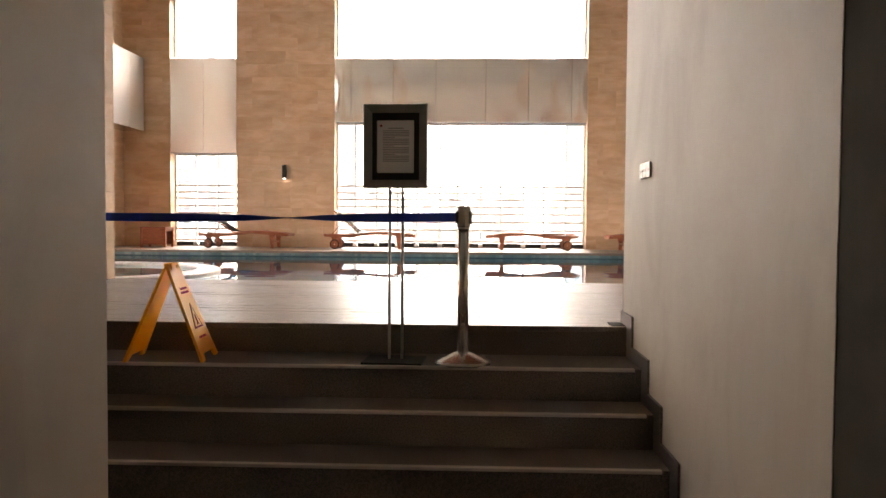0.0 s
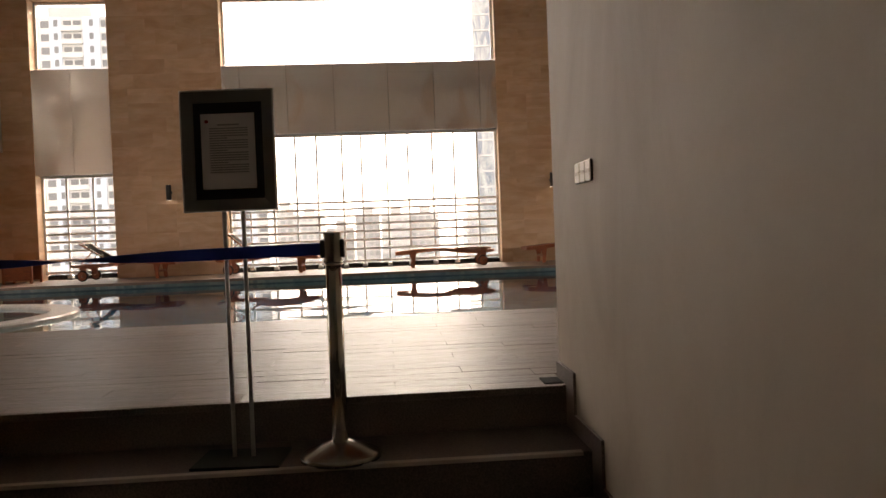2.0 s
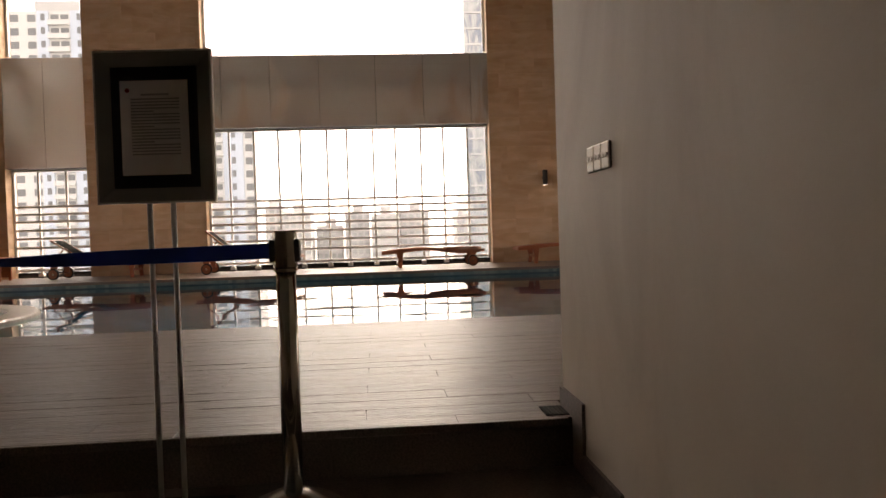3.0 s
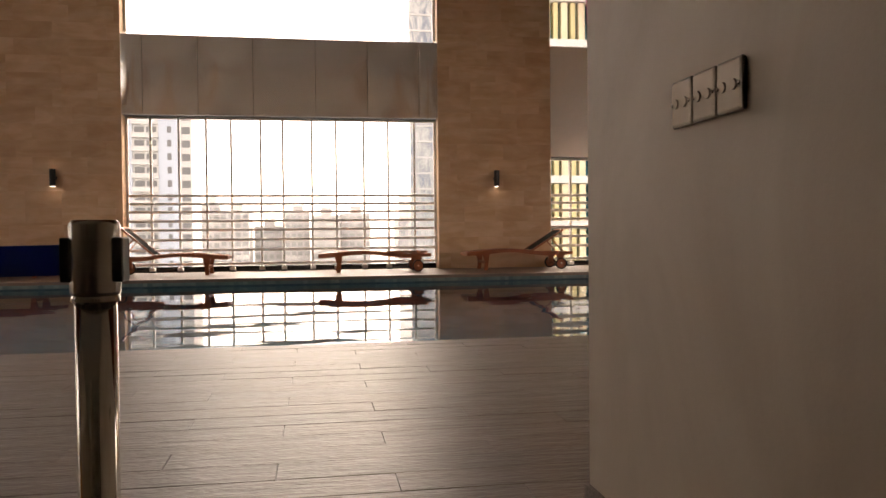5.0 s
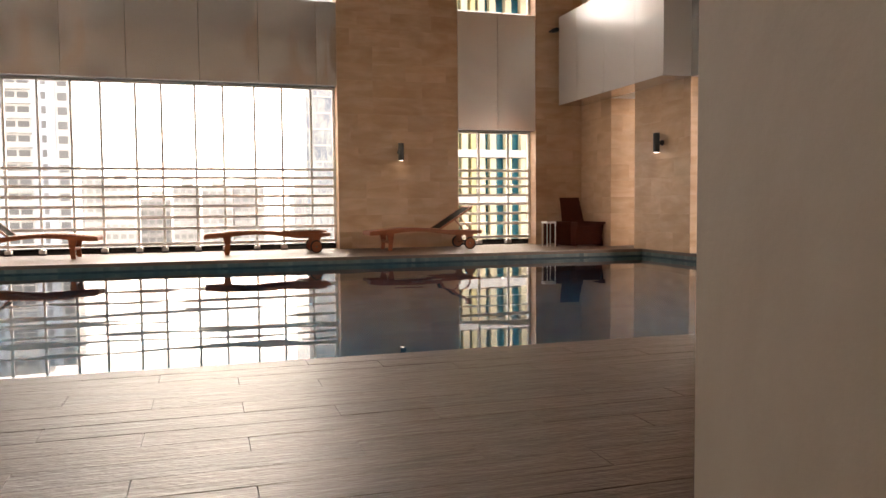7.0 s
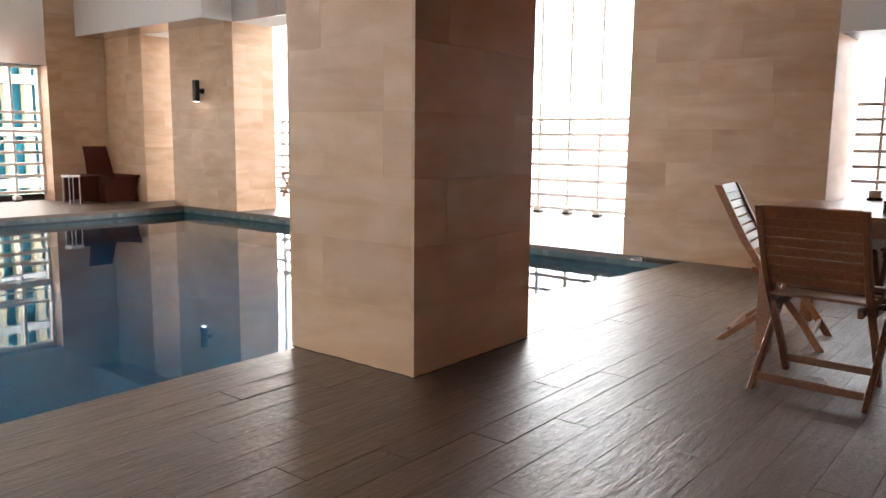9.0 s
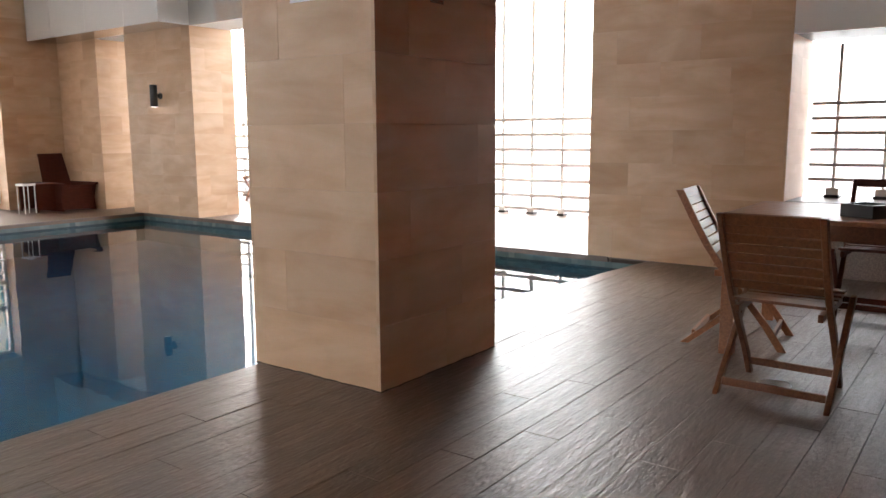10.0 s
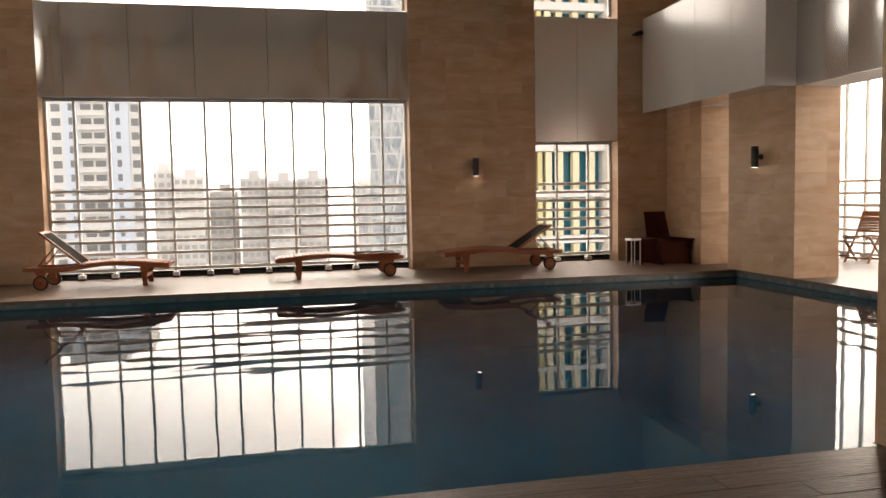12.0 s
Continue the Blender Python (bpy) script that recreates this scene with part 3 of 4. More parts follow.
def window(name, place, width, xs, z0, z1, label, rails=RAILS, pane=True, strip=True, framed=True):
    """A glazed opening with slim mullions; the guard rails run across its lower part."""
    ob = thing(name, label, "window", "", "structure")

    def add(pn, bm, material):
        p = part(pn, bm, material, ob)
        p.matrix_world = place
        return p
    if framed:
        add("frame", boxes((0, 0, z1 - 0.04, width, 0.07, z1), (0, 0, z0 + 0.1, 0.045, 0.07, z1 - 0.04), (width - 0.045, 0, z0 + 0.1, width, 0.07, z1 - 0.04)), ALU)
    half = 0.024 if framed else 0.014
    for x in xs:
        add("mullion", box(x - 0.83 * half, 0.0, z0 + 0.06, x + 0.83 * half, 0.06, z1 - 0.04, None, 0.004), ALU)
        if rails:
            add("foot", box(x - 0.05, -0.04, z0 + 0.025, x + 0.05, 0.09, z0 + 0.085, None, 0.008), ALU)
            add("bolt_plate", box(x - 0.06, -0.05, z0, x + 0.06, 0.09, z0 + 0.025, None, 0.004), BLACK)
    for z in rails:
        add("guard_rail", box(0.05, -0.025, z0 + z - half, width - 0.05, 0.018, z0 + z + half, None, 0.25 * half), ALU)
    if rails and strip:
        add("base_strip", boxes((0.0, 0.10, z0, width, 0.16, z0 + 0.10)), BLACK)
    if pane:
        g = add("pane", boxes((0.02, 0.085, z0 + 0.06, width - 0.02, 0.091, z1 - 0.04)), GLASS)
        g.visible_shadow = False
    return ob


def far_at(x):
    return Matrix.Translation((x, FAR + 0.27, 0))


win = "tall window with slim aluminium mullions and guard rails"
window("window_1", far_at(BIG[0]), BIG[1] - BIG[0], [v - BIG[0] for v in (-2.24, -1.74, -1.25, -0.80, -0.26, 0.15, 0.69, 1.15, 1.68, 2.15, 2.66)], 0, 2.885, win)
window("window_2", far_at(LEFT[0]), LEFT[1] - LEFT[0], [0.5, 1.04], 0, 2.165, win)
window("window_3", far_at(RIGHT[0]), RIGHT[1] - RIGHT[0], [0.5, 1.1], 0, 2.165, win)
for i, (a, b) in enumerate((BIG, LEFT, RIGHT)):
    window("window_%d" % (4 + i), far_at(a), b - a, [], FASCIA, LINTEL, "tall upper window above the metal spandrel", ())
east = Matrix.Translation((GLASS_X, FAR, 0)) @ Matrix.Rotation(radians(-90), 4, "Z")
EAST_RAILS = (1.367, 1.151, 0.935, 0.717, 0.489, 0.269, 0.075)
SPLIT = 8.6
# its upper part, out of view, is added to brighten the pier reveals
window("window_7", east, FAR - SPLIT, [FAR - 9.128 - 0.4945 * i for i in range(19)], 0, TOP, win, EAST_RAILS, True, False)
# beside the terrace the glazing stands on a low wall between the piers
window("window_8", Matrix.Translation((8.45, 7.415, 0)) @ Matrix.Rotation(radians(-90), 4, "Z"), 1.515, [7.415 - y for y in (7.17, 6.795, 6.42)], 0.60, 1.932, win, (0.80, 0.675, 0.55, 0.41, 0.28, 0.155), True, False, False)
solid("kerb", boxes((EAST + 0.025, 5.902, 0.002, 8.62, 7.415, 0.60)), DARKSTONE, "low dark stone wall under the window", "low wall")
# unseen west glazing, made full height to light the column's west face
west = Matrix.Translation((WEST - 3.4, 5.9, 0)) @ Matrix.Rotation(radians(90), 4, "Z")
window("window_9", west, FAR - 5.9, [0.4 + 0.68 * i for i in range(19)], 0, TOP, win)


# ---- city beyond the windows ----
# facade colours are paled to include haze in the air
FACADE_W = finish(mat("pale_facade", (0.60, 0.595, 0.58), 0.8))
FACADE_B = finish(mat("pale_blue_facade", (0.52, 0.58, 0.66), 0.8))
FACADE_G = finish(mat("grey_facade", (0.52, 0.51, 0.50), 0.8))
CREAM = finish(mat("cream_fin", (0.66, 0.60, 0.42), 0.7))
OLIVE = finish(mat("yellow_fin", (0.56, 0.50, 0.27), 0.7))
PINK = finish(mat("pink_hoarding", (0.72, 0.09, 0.27), 0.6))
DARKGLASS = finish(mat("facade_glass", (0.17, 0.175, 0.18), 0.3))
# lighter copy of the facade glass, distance haze mixed into its colour
HAZEGLASS = finish(mat("hazed_facade_glass", (0.33, 0.335, 0.34), 0.5))
TEALGLASS = finish(mat("teal_glass", (0.02, 0.16, 0.22), 0.12))
TOWERGLASS = mat("tower_curtain_wall", (0.34, 0.37, 0.42), 0.25)
tg = grain(TOWERGLASS, 0.18, 4, (2.2, 1, 0.7), 0.7, 0.0, 2.0)
tc = ramp(TOWERGLASS, tg, [(0.40, (0.20, 0.23, 0.28)), (0.5, (0.36, 0.37, 0.38)), (0.62, (0.52, 0.52, 0.51))])
finish(TOWERGLASS, (tc, "Color"))
GROUND_Z = -42.0


def tower(x0, x1, y, top, label):
    """A pale residential tower: balcony stack in the middle, blue strips with slit windows beside it."""
    ob = thing("apartment_tower", label, "apartment tower", "buildings across the street")
    w = x1 - x0
    part("wall", boxes((x0, y, GROUND_Z, x1, y + 14, top)), FACADE_W, ob)
    part("roof", boxes((x0 + w * 0.25, y + 3, top, x1 - w * 0.25, y + 10, top + 3.2)), FACADE_G, ob)
    for a, b in ((0.33, 0.46), (0.70, 0.89)):
        part("blue_strip", boxes((x0 + a * w, y - 0.35, GROUND_Z, x0 + b * w, y, top)), FACADE_B, ob)
    slit = mesh_of("window", boxes((-0.45, -0.05, 0, 0.45, 0.03, 1.5)), DARKGLASS)
    wide = mesh_of("window", boxes((-0.9, -0.05, 0, 0.9, 0.03, 1.6)), DARKGLASS)
    slab = mesh_of("balcony", boxes((-0.12 * w, -1.1, -0.18, 0.12 * w, 0, 0), (-0.12 * w, -1.1, 0, 0.12 * w, -1.02, 0.95)), FACADE_W)
    door = mesh_of("window", boxes((-0.045 * w, -0.05, 0.05, 0.045 * w, 0.03, 2.3)), DARKGLASS)
    z = top - 3.1
    while z > -38:
        for f, me, dy, dz in ((0.40, slit, -0.36, 0.9), (0.80, slit, -0.36, 0.9), (0.27, wide, 0, 0.7), (0.95, wide, 0, 0.7), (0.08, wide, 0, 0.7), (0.525, door, 0, 0), (0.635, door, 0, 0), (0.58, slab, 0, 0)):
            q = new(me.name.split(".")[0], me)
            q.parent = ob
            q.location = (x0 + f * w, y + dy, z + dz)
        z -= 3.0
    return ob


tower(-50.0, -26.6, 184.0, 31.8, "pale blue and white apartment tower with balconies")
tower(-80.0, -60.4, 184.0, 52.8, "tall pale apartment tower with stacked balconies")


def block(x0, x1, y, top, facade, bays):
    ob = thing("apartment_block", "hazy mid-rise apartment block with rows of windows", "apartment block", "blocks on the skyline")
    part("wall", boxes((x0, y, GROUND_Z, x1, y + 16, top)), facade, ob)
    mid = (x0 + x1) / 2
    part("roof", boxes((mid - 1.6, y + 4, top, mid + 2.2, y + 9, top + 2.8)), facade, ob)
    n = bays
    step = (x1 - x0) / n
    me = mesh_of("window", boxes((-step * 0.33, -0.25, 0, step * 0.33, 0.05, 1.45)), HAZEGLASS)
    bal = mesh_of("balcony", boxes((-step * 0.42, -0.9, -0.2, step * 0.42, 0, 0.75)), FACADE_W)
    z = top - 2.6
    while z > -26:
        for i in range(n):
            q = new("window", me)
            q.parent = ob
            q.location = (x0 + (i + 0.5) * step, y, z)
            if i % 2 == 0:
                q = new("balcony", bal)
                q.parent = ob
                q.location = (x0 + (i + 0.5) * step, y, z - 0.9)
        z -= 3.1
    return ob


for x0, x1, y, top, m, n in ((-40.5, -32.5, 285, 11.5, FACADE_W, 3), (-31.6, -22.0, 276, 9.0, FACADE_W, 4), (-21.3, -11.6, 290, 4.0, FACADE_G, 4),
                             (-10.4, -1.6, 282, 8.4, FACADE_G, 4), (-1.0, 9.0, 276, 7.4, FACADE_G, 4), (9.6, 20.0, 283, 8.2, FACADE_G, 4), (32.0, 45.0, 300, 6.8, FACADE_G, 4)):
    block(x0, x1, y, top, m, n)

gt = thing("glass_tower", "tall grey glass tower with a woven diagonal facade", "office tower", "buildings across the street")
part("shaft", boxes((18.6, 150, GROUND_Z, 42, 172, 75)), TOWERGLASS, gt)
for i in range(36):
    z = -30 + 3.0 * i
    part("floor_band", boxes((18.5, 149.8, z, 42.1, 150, z + 0.35)), FACADE_G, gt)
for i in range(9):
    a = (18.6 + 2.6 * i, 149.75, -30)
    part("diagonal_fin", beam(a, (a[0] + 9, 149.75, 30), 0.5, 0.3, (0, 1, 0)), FACADE_G, gt)

# corner building with coloured fins
cb = thing("corner_building", "yellow-finned corner building with teal glass and white floor slabs", "office building", "buildings across the street")
part("core", boxes((14.0, 56.0, GROUND_Z, 40.0, 76.0, 26.0)), TEALGLASS, cb)
part("white_wall", boxes((22.9, 54.6, GROUND_Z, 27.5, 56.0, 26.0)), FACADE_W, cb)
fin_c = mesh_of("fin", boxes((-0.22, -0.45, 0, 0.22, 0.1, 2.55)), CREAM)
fin_o = mesh_of("fin", boxes((-0.16, -0.45, 0, 0.16, 0.1, 2.55)), OLIVE)
for i in range(-4, 7):
    z = 4.3 + 3.1 * i - 0.25
    part("floor_slab", boxes((13.6, 54.9, z, 22.9, 56.0, z + 0.5)), FACADE_W, cb)
    for j in range(9):
        x = 14.0 + 0.62 * j
        q = new("fin", fin_o if j % 2 else fin_c)
        q.parent = cb
        q.location = (x, 55.6, z + 0.5)
    for j in range(3):
        x = 19.8 + 1.15 * j
        q = new("fin", fin_c)
        q.parent = cb
        q.location = (x, 55.7, z + 0.5)
part("hoarding", boxes((19.2, 54.3, 15.0, 22.4, 54.8, 19.0)), PINK, cb)


# ---- loungers and furniture by the far windows ----
def wave(x, base):
    return base + 0.030 * math.sin(2 * math.pi * (x / 2.05 - 0.12))


def sun_lounger(m, raised, label):
    """Length along x from the foot at 0 to the wheels at 2.1; the back folds up at the wheel end."""
    ob = thing("sun_lounger", label, "sun lounger", "loungers along the windows")
    n = 16
    for y in (-0.31, 0.31):
        top = [(2.1 * i / n, wave(2.1 * i / n, 0.345)) for i in range(n + 1)]
        pts = top + [(x, z - 0.062 - 0.01 * math.sin(x * 5)) for x, z in top[::-1]]
        b = prism(pts, 0.035)
        bmesh.ops.translate(b, vec=(0, y - 0.0175, 0), verts=b.verts)
        part("side_rail", b, REDWOOD, ob)
    for x in (0.02, 2.06):
        part("end_rail", box(x - 0.02, -0.29, wave(x, 0.345) - 0.06, x + 0.02, 0.29, wave(x, 0.345) - 0.005, None, 0.004), REDWOOD, ob)
    for y in (-0.29, 0.29):
        leg = prism([(0.30, 0.30), (0.44, 0.30), (0.42, 0.16), (0.40, 0.0), (0.33, 0.0), (0.345, 0.14)], 0.045)
        bmesh.ops.translate(leg, vec=(0, y - 0.0225, 0), verts=leg.verts)
        part("front_leg", leg, REDWOOD, ob)
        leg = prism([(1.74, 0.32), (1.95, 0.32), (1.93, 0.24), (1.88, 0.11), (1.80, 0.11), (1.80, 0.22)], 0.045)
        bmesh.ops.translate(leg, vec=(0, y - 0.0225, 0), verts=leg.verts)
        part("rear_leg", leg, REDWOOD, ob)
    part("stretcher", box(0.35, -0.27, 0.12, 0.39, 0.27, 0.165, None, 0.004), REDWOOD, ob)
    part("axle", rod((1.85, -0.36, 0.105), (1.85, 0.36, 0.105), 0.012), BRUSHED, ob)
    for y in (-0.35, 0.35):
        w = part("wheel", rod((1.85, y - 0.02, 0.105), (1.85, y + 0.02, 0.105), 0.088, None, 24), REDWOOD, ob, "round wooden wheel")
        tyre = bmesh.new()
        bmesh.ops.create_cone(tyre, cap_ends=False, segments=24, radius1=0.105, radius2=0.105, depth=0.05)
        bmesh.ops.solidify(tyre, geom=tyre.faces[:], thickness=0.018)
        bmesh.ops.transform(tyre, matrix=pose(1.85, y, 0.105, 90, 0, 0), verts=tyre.verts)
        part("tyre", tyre, RUBBER, w)
        hub = rod((1.85, y - 0.028, 0.105), (1.85, y + 0.028, 0.105), 0.02)
        part("hub", hub, BRUSHED, w)
    hinge = 1.30
    i, x = 0, 0.075
    while x < hinge - 0.03:
        z = wave(x, 0.345)
        part("slat", box(x - 0.027, -0.29, z - 0.008, x + 0.027, 0.29, z + 0.010, None, 0.003), REDWOOD, ob)
        x += 0.066
    back = part("backrest", boxes((0, -0.285, -0.012, 0.74, -0.25, 0.018), (0, 0.25, -0.012, 0.74, 0.285, 0.018), (0.70, -0.25, -0.012, 0.74, 0.25, 0.018)), REDWOOD, ob)
    part("sling", box(0.02, -0.25, 0.0, 0.70, 0.25, 0.012, None, 0.003), SLING, back, "dark woven mesh back")
    back.matrix_local = pose(hinge, 0, wave(hinge, 0.345) + 0.005, 0, -raised, 0)
    if raised > 5:
        a = math.radians(raised)
        hx, hz = hinge + 0.45 * math.cos(a), wave(hinge, 0.345) + 0.45 * math.sin(a)
        for y in (-0.22, 0.22):
            part("prop", beam((hx, y, hz), (hinge + 0.62, y, 0.33), 0.02, 0.025, (0, 1, 0)), REDWOOD, ob)
    ob.matrix_world = m @ Matrix.Translation((0.05, 0, 0)) @ Matrix.Diagonal((0.95, 1, 1, 1))
    return ob


red = "reddish hardwood sun lounger on wheels, "
sun_lounger(pose(-3.50, 18.20, 0.0, 0, 0, 180), 32, red + "dark mesh back raised")
sun_lounger(pose(-0.70, 18.15, 0.0, 0, 0, 180), 40, red + "dark mesh back propped up steeply")
sun_lounger(pose(0.74, 18.12, 0.0, 0, 0, 0), 0, red + "lying flat before the wide window")
sun_lounger(pose(3.40, 18.14, 0.0, 0, 0, 0), 31, red + "mesh back half raised")


def side_table(m, w, d, h, label):
    ob = thing("side_table", label, "side table")
    for i in range(5):
        x = -w / 2 + w * (i + 0.5) / 5
        part("slat", box(x - w / 10 + 0.004, -d / 2, h - 0.022, x + w / 10 - 0.004, d / 2, h, None, 0.003), REDWOOD, ob)
    for x in (-w / 2 + 0.03, w / 2 - 0.03):
        part("apron", box(x - 0.012, -d / 2 + 0.05, h - 0.10, x + 0.012, d / 2 - 0.05, h - 0.023, None, 0.003), REDWOOD, ob)
        for y in (-d / 2 + 0.03, d / 2 - 0.03):
            part("leg", box(x - 0.025, y - 0.025, 0, x + 0.025, y + 0.025, h - 0.023, None, 0.004), REDWOOD, ob)
    for y in (-d / 2 + 0.03, d / 2 - 0.03):
        part("panel", box(-w / 2 + 0.055, y - 0.01, 0.06, w / 2 - 0.055, y + 0.01, h - 0.03, None, 0.003), REDWOOD, ob)
    ob.matrix_world = m
    return ob


side_table(pose(-6.57, 18.15, 0), 0.58, 0.5, 0.45, "boxy reddish wooden side table by the stone pier")


def lounge_chair(m):
    ob = thing("lounge_chair", "low dark reddish wooden lounge chair in the corner", "chair")
    part("seat", prism([(-0.33, 0.34), (0.36, 0.42), (0.36, 0.38), (-0.33, 0.30)], 0.62), MAHOGANY, ob).location = (0, -0.31, 0)
    for y in (-0.33, 0.29):
        part("arm", box(-0.40, y, 0.42, 0.44, y + 0.06, 0.46, None, 0.008), MAHOGANY, ob)
        part("side_panel", prism([(-0.36, 0), (0.36, 0), (0.33, 0.2), (0.40, 0.42), (-0.38, 0.42)], 0.03), MAHOGANY, ob).location = (0, y + 0.012, 0)
    for i in range(6):
        y = -0.23 + 0.092 * i
        part("back_slat", beam((-0.28, y, 0.33), (-0.48, y * 0.82, 0.92), 0.091, 0.022, (1, 0, 0)), MAHOGANY, ob)
    part("top_rail", beam((-0.485, -0.235, 0.91), (-0.485, 0.235, 0.91), 0.03, 0.05, (0, 0, 1)), MAHOGANY, ob)
    part("front_apron", box(0.30, -0.29, 0.02, 0.335, 0.29, 0.38, None, 0.005), MAHOGANY, ob)
    ob.matrix_world = m
    return ob


lounge_chair(pose(7.50, 18.12, 0, 0, 0, -88) @ Matrix.Diagonal((0.9, 0.86, 0.95, 1)))
ch = thing("low_table", "low boxy reddish wooden table beside the lounge chair", "low table")
part("tabletop", box(-0.26, -0.30, 0.40, 0.26, 0.30, 0.44, None, 0.006), MAHOGANY, ch)
for y in (-0.27, 0.25):
    part("side_panel", box(-0.23, y, 0.03, 0.23, y + 0.02, 0.399, None, 0.004), MAHOGANY, ch)
for x in (-0.25, 0.21):
    for y in (-0.29, 0.25):
        part("leg", box(x, y, 0, x + 0.04, y + 0.04, 0.399, None, 0.004), MAHOGANY, ch)
ch.matrix_world = pose(7.12, 18.22, 0, 0, 0, 2) @ Matrix.Diagonal((0.8, 0.9, 1, 1))
st = thing("stool", "small wooden stool on a pale metal frame", "stool")
part("seat", box(-0.12, -0.14, 0.436, 0.12, 0.14, 0.452, None, 0.004), REDWOOD, st)
part("rim", boxes((-0.135, -0.155, 0.42, 0.135, -0.141, 0.455), (-0.135, 0.141, 0.42, 0.135, 0.155, 0.455), (-0.135, -0.141, 0.42, -0.121, 0.141, 0.455), (0.121, -0.141, 0.42, 0.135, 0.141, 0.455)), ALU, st)
for x in (-0.115, 0.115):
    for y in (-0.135, 0.135):
        part("leg", rod((x, y, 0), (x, y, 0.421), 0.011, None, 10), ALU, st)
st.matrix_world = pose(6.80, 18.0, 0, 0, 0, 8) @ Matrix.Diagonal((0.75, 0.6, 1, 1))


# ---- wall lamps ----
def wall_lamp(m):
    ob = thing("wall_lamp", "black cylindrical wall lamp, lit up and down", "wall lamp", "lamps on the stone piers")
    tube = spin([(0.047, -0.155), (0.052, -0.15), (0.052, 0.15), (0.047, 0.155), (0.042, 0.150), (0.042, -0.150)], 24)
    bmesh.ops.translate(tube, vec=(0, -0.115, 0), verts=tube.verts)
    part("body", tube, BLACK, ob, "", True)
    part("bracket", box(-0.022, -0.07, -0.03, 0.022, -0.006, 0.03, None, 0.004), BLACK, ob)
    part("wall_plate", rod((0, -0.02, 0), (0, 0, 0), 0.045, None, 20), BLACK, ob)
    for z, glow in ((-0.152, LAMPGLOW), (0.152, LAMPDIM)):
        part("lens", rod((0, -0.115, z - 0.004), (0, -0.115, z + 0.004), 0.041, None, 20), glow, ob, "glowing lens")
    ob.matrix_world = m
    return ob


LAMPGLOW = mat("lamp_lens", (0.9, 0.9, 0.85), 0.4, 0.0, Emission_Strength=1.3)
LAMPGLOW.node_tree.nodes["Principled BSDF"].inputs["Emission Color"].default_value = (1.0, 0.97, 0.92, 1)
LAMPDIM = mat("lamp_lens_dim", (0.9, 0.9, 0.85), 0.4, 0.0, Emission_Strength=0.45)
LAMPDIM.node_tree.nodes["Principled BSDF"].inputs["Emission Color"].default_value = (1.0, 0.97, 0.92, 1)
for m in (pose(4.21, FAR, 1.73), pose(-3.82, FAR, 1.73), pose(EAST, 15.95, 1.73, 0, 0, -90), pose(WEST, 15.95, 1.73, 0, 0, 90)):
    wall_lamp(m)


# ---- terrace furniture ----
def folding_chair(m, wood, label, open_back=False, splay=0.0):
    """Slatted folding chair: sitter looks along +x, origin on the floor under the seat."""
    ob = thing("folding_chair", label, "folding chair", "chairs round the table")
    for y in (-0.198, 0.198):
        # long leg: front foot up to the top of the back, bowed
        pts = [(0.215, 0.0), (0.13, 0.13), (0.02, 0.27), (-0.11, 0.43), (-0.19, 0.55), (-0.26, 0.68), (-0.345, 0.845)]
        wide = 0.022
        outline = [(x - wide, z) for x, z in pts] + [(x + wide, z) for x, z in pts[::-1]]
        b = prism(outline, 0.026)
        bmesh.ops.translate(b, vec=(0, y - 0.013, 0), verts=b.verts)
        bmesh.ops.bevel(b, geom=b.edges[:], offset=0.003, segments=1, affect="EDGES")
        part("long_leg", b, wood, ob)
        yy = y * 1.15
        b = prism([(-0.222 - splay, 0.0), (-0.178 - splay, 0.0), (0.245, 0.42), (0.235, 0.44), (0.20, 0.435)], 0.024)
        bmesh.ops.translate(b, vec=(0, yy - 0.012, 0), verts=b.verts)
        bmesh.ops.bevel(b, geom=b.edges[:], offset=0.003, segments=1, affect="EDGES")
        part("short_leg", b, wood, ob)
        part("seat_rail", beam((-0.15, y * 0.86, 0.395), (0.245, y * 0.86, 0.41), 0.022, 0.036), wood, ob)
        part("pivot", rod((0.035, y - 0.018 * (1 if y < 0 else -1), 0.245), (0.035, yy + 0.014 * (-1 if y < 0 else 1), 0.245), 0.009, None, 12), BRUSHED, ob, "steel pivot bolt")
    part("stretcher", beam((-0.165 - 0.9 * splay, -0.214, 0.055), (-0.165 - 0.9 * splay, 0.214, 0.055), 0.018, 0.036), wood, ob)
    part("stretcher", beam((0.165, -0.185, 0.075), (0.165, 0.185, 0.075), 0.018, 0.036), wood, ob)
    for i in range(7):
        x = -0.125 + 0.063 * i
        z = 0.418 + 0.55 * (x - 0.05) ** 2
        part("seat_slat", box(x - 0.028, -0.19, z, x + 0.028, 0.19, z + 0.014, None, 0.003), wood, ob)
    count = 8
    for i in range(count):
        if open_back and i < count - 1:
            continue
        s = i / (count - 1)
        z = 0.515 + 0.305 * s
        x = -0.167 - 0.163 * s - 0.008 * math.sin(math.pi * s)
        h = 0.0405 if i < count - 1 else 0.055
        b = box(-0.007, -0.186, -h / 2, 0.007, 0.186, h / 2, None, 0.003)
        if i == count - 1:
            for v in b.verts:
                v.co.z += 0.012 * (1 - (v.co.y / 0.19) ** 2) if v.co.z > 0 else 0
        sl = part("back_slat", b, wood, ob)
        sl.matrix_local = pose(x, 0, z, 0, -28, 0)
    ob.matrix_world = m
    return ob


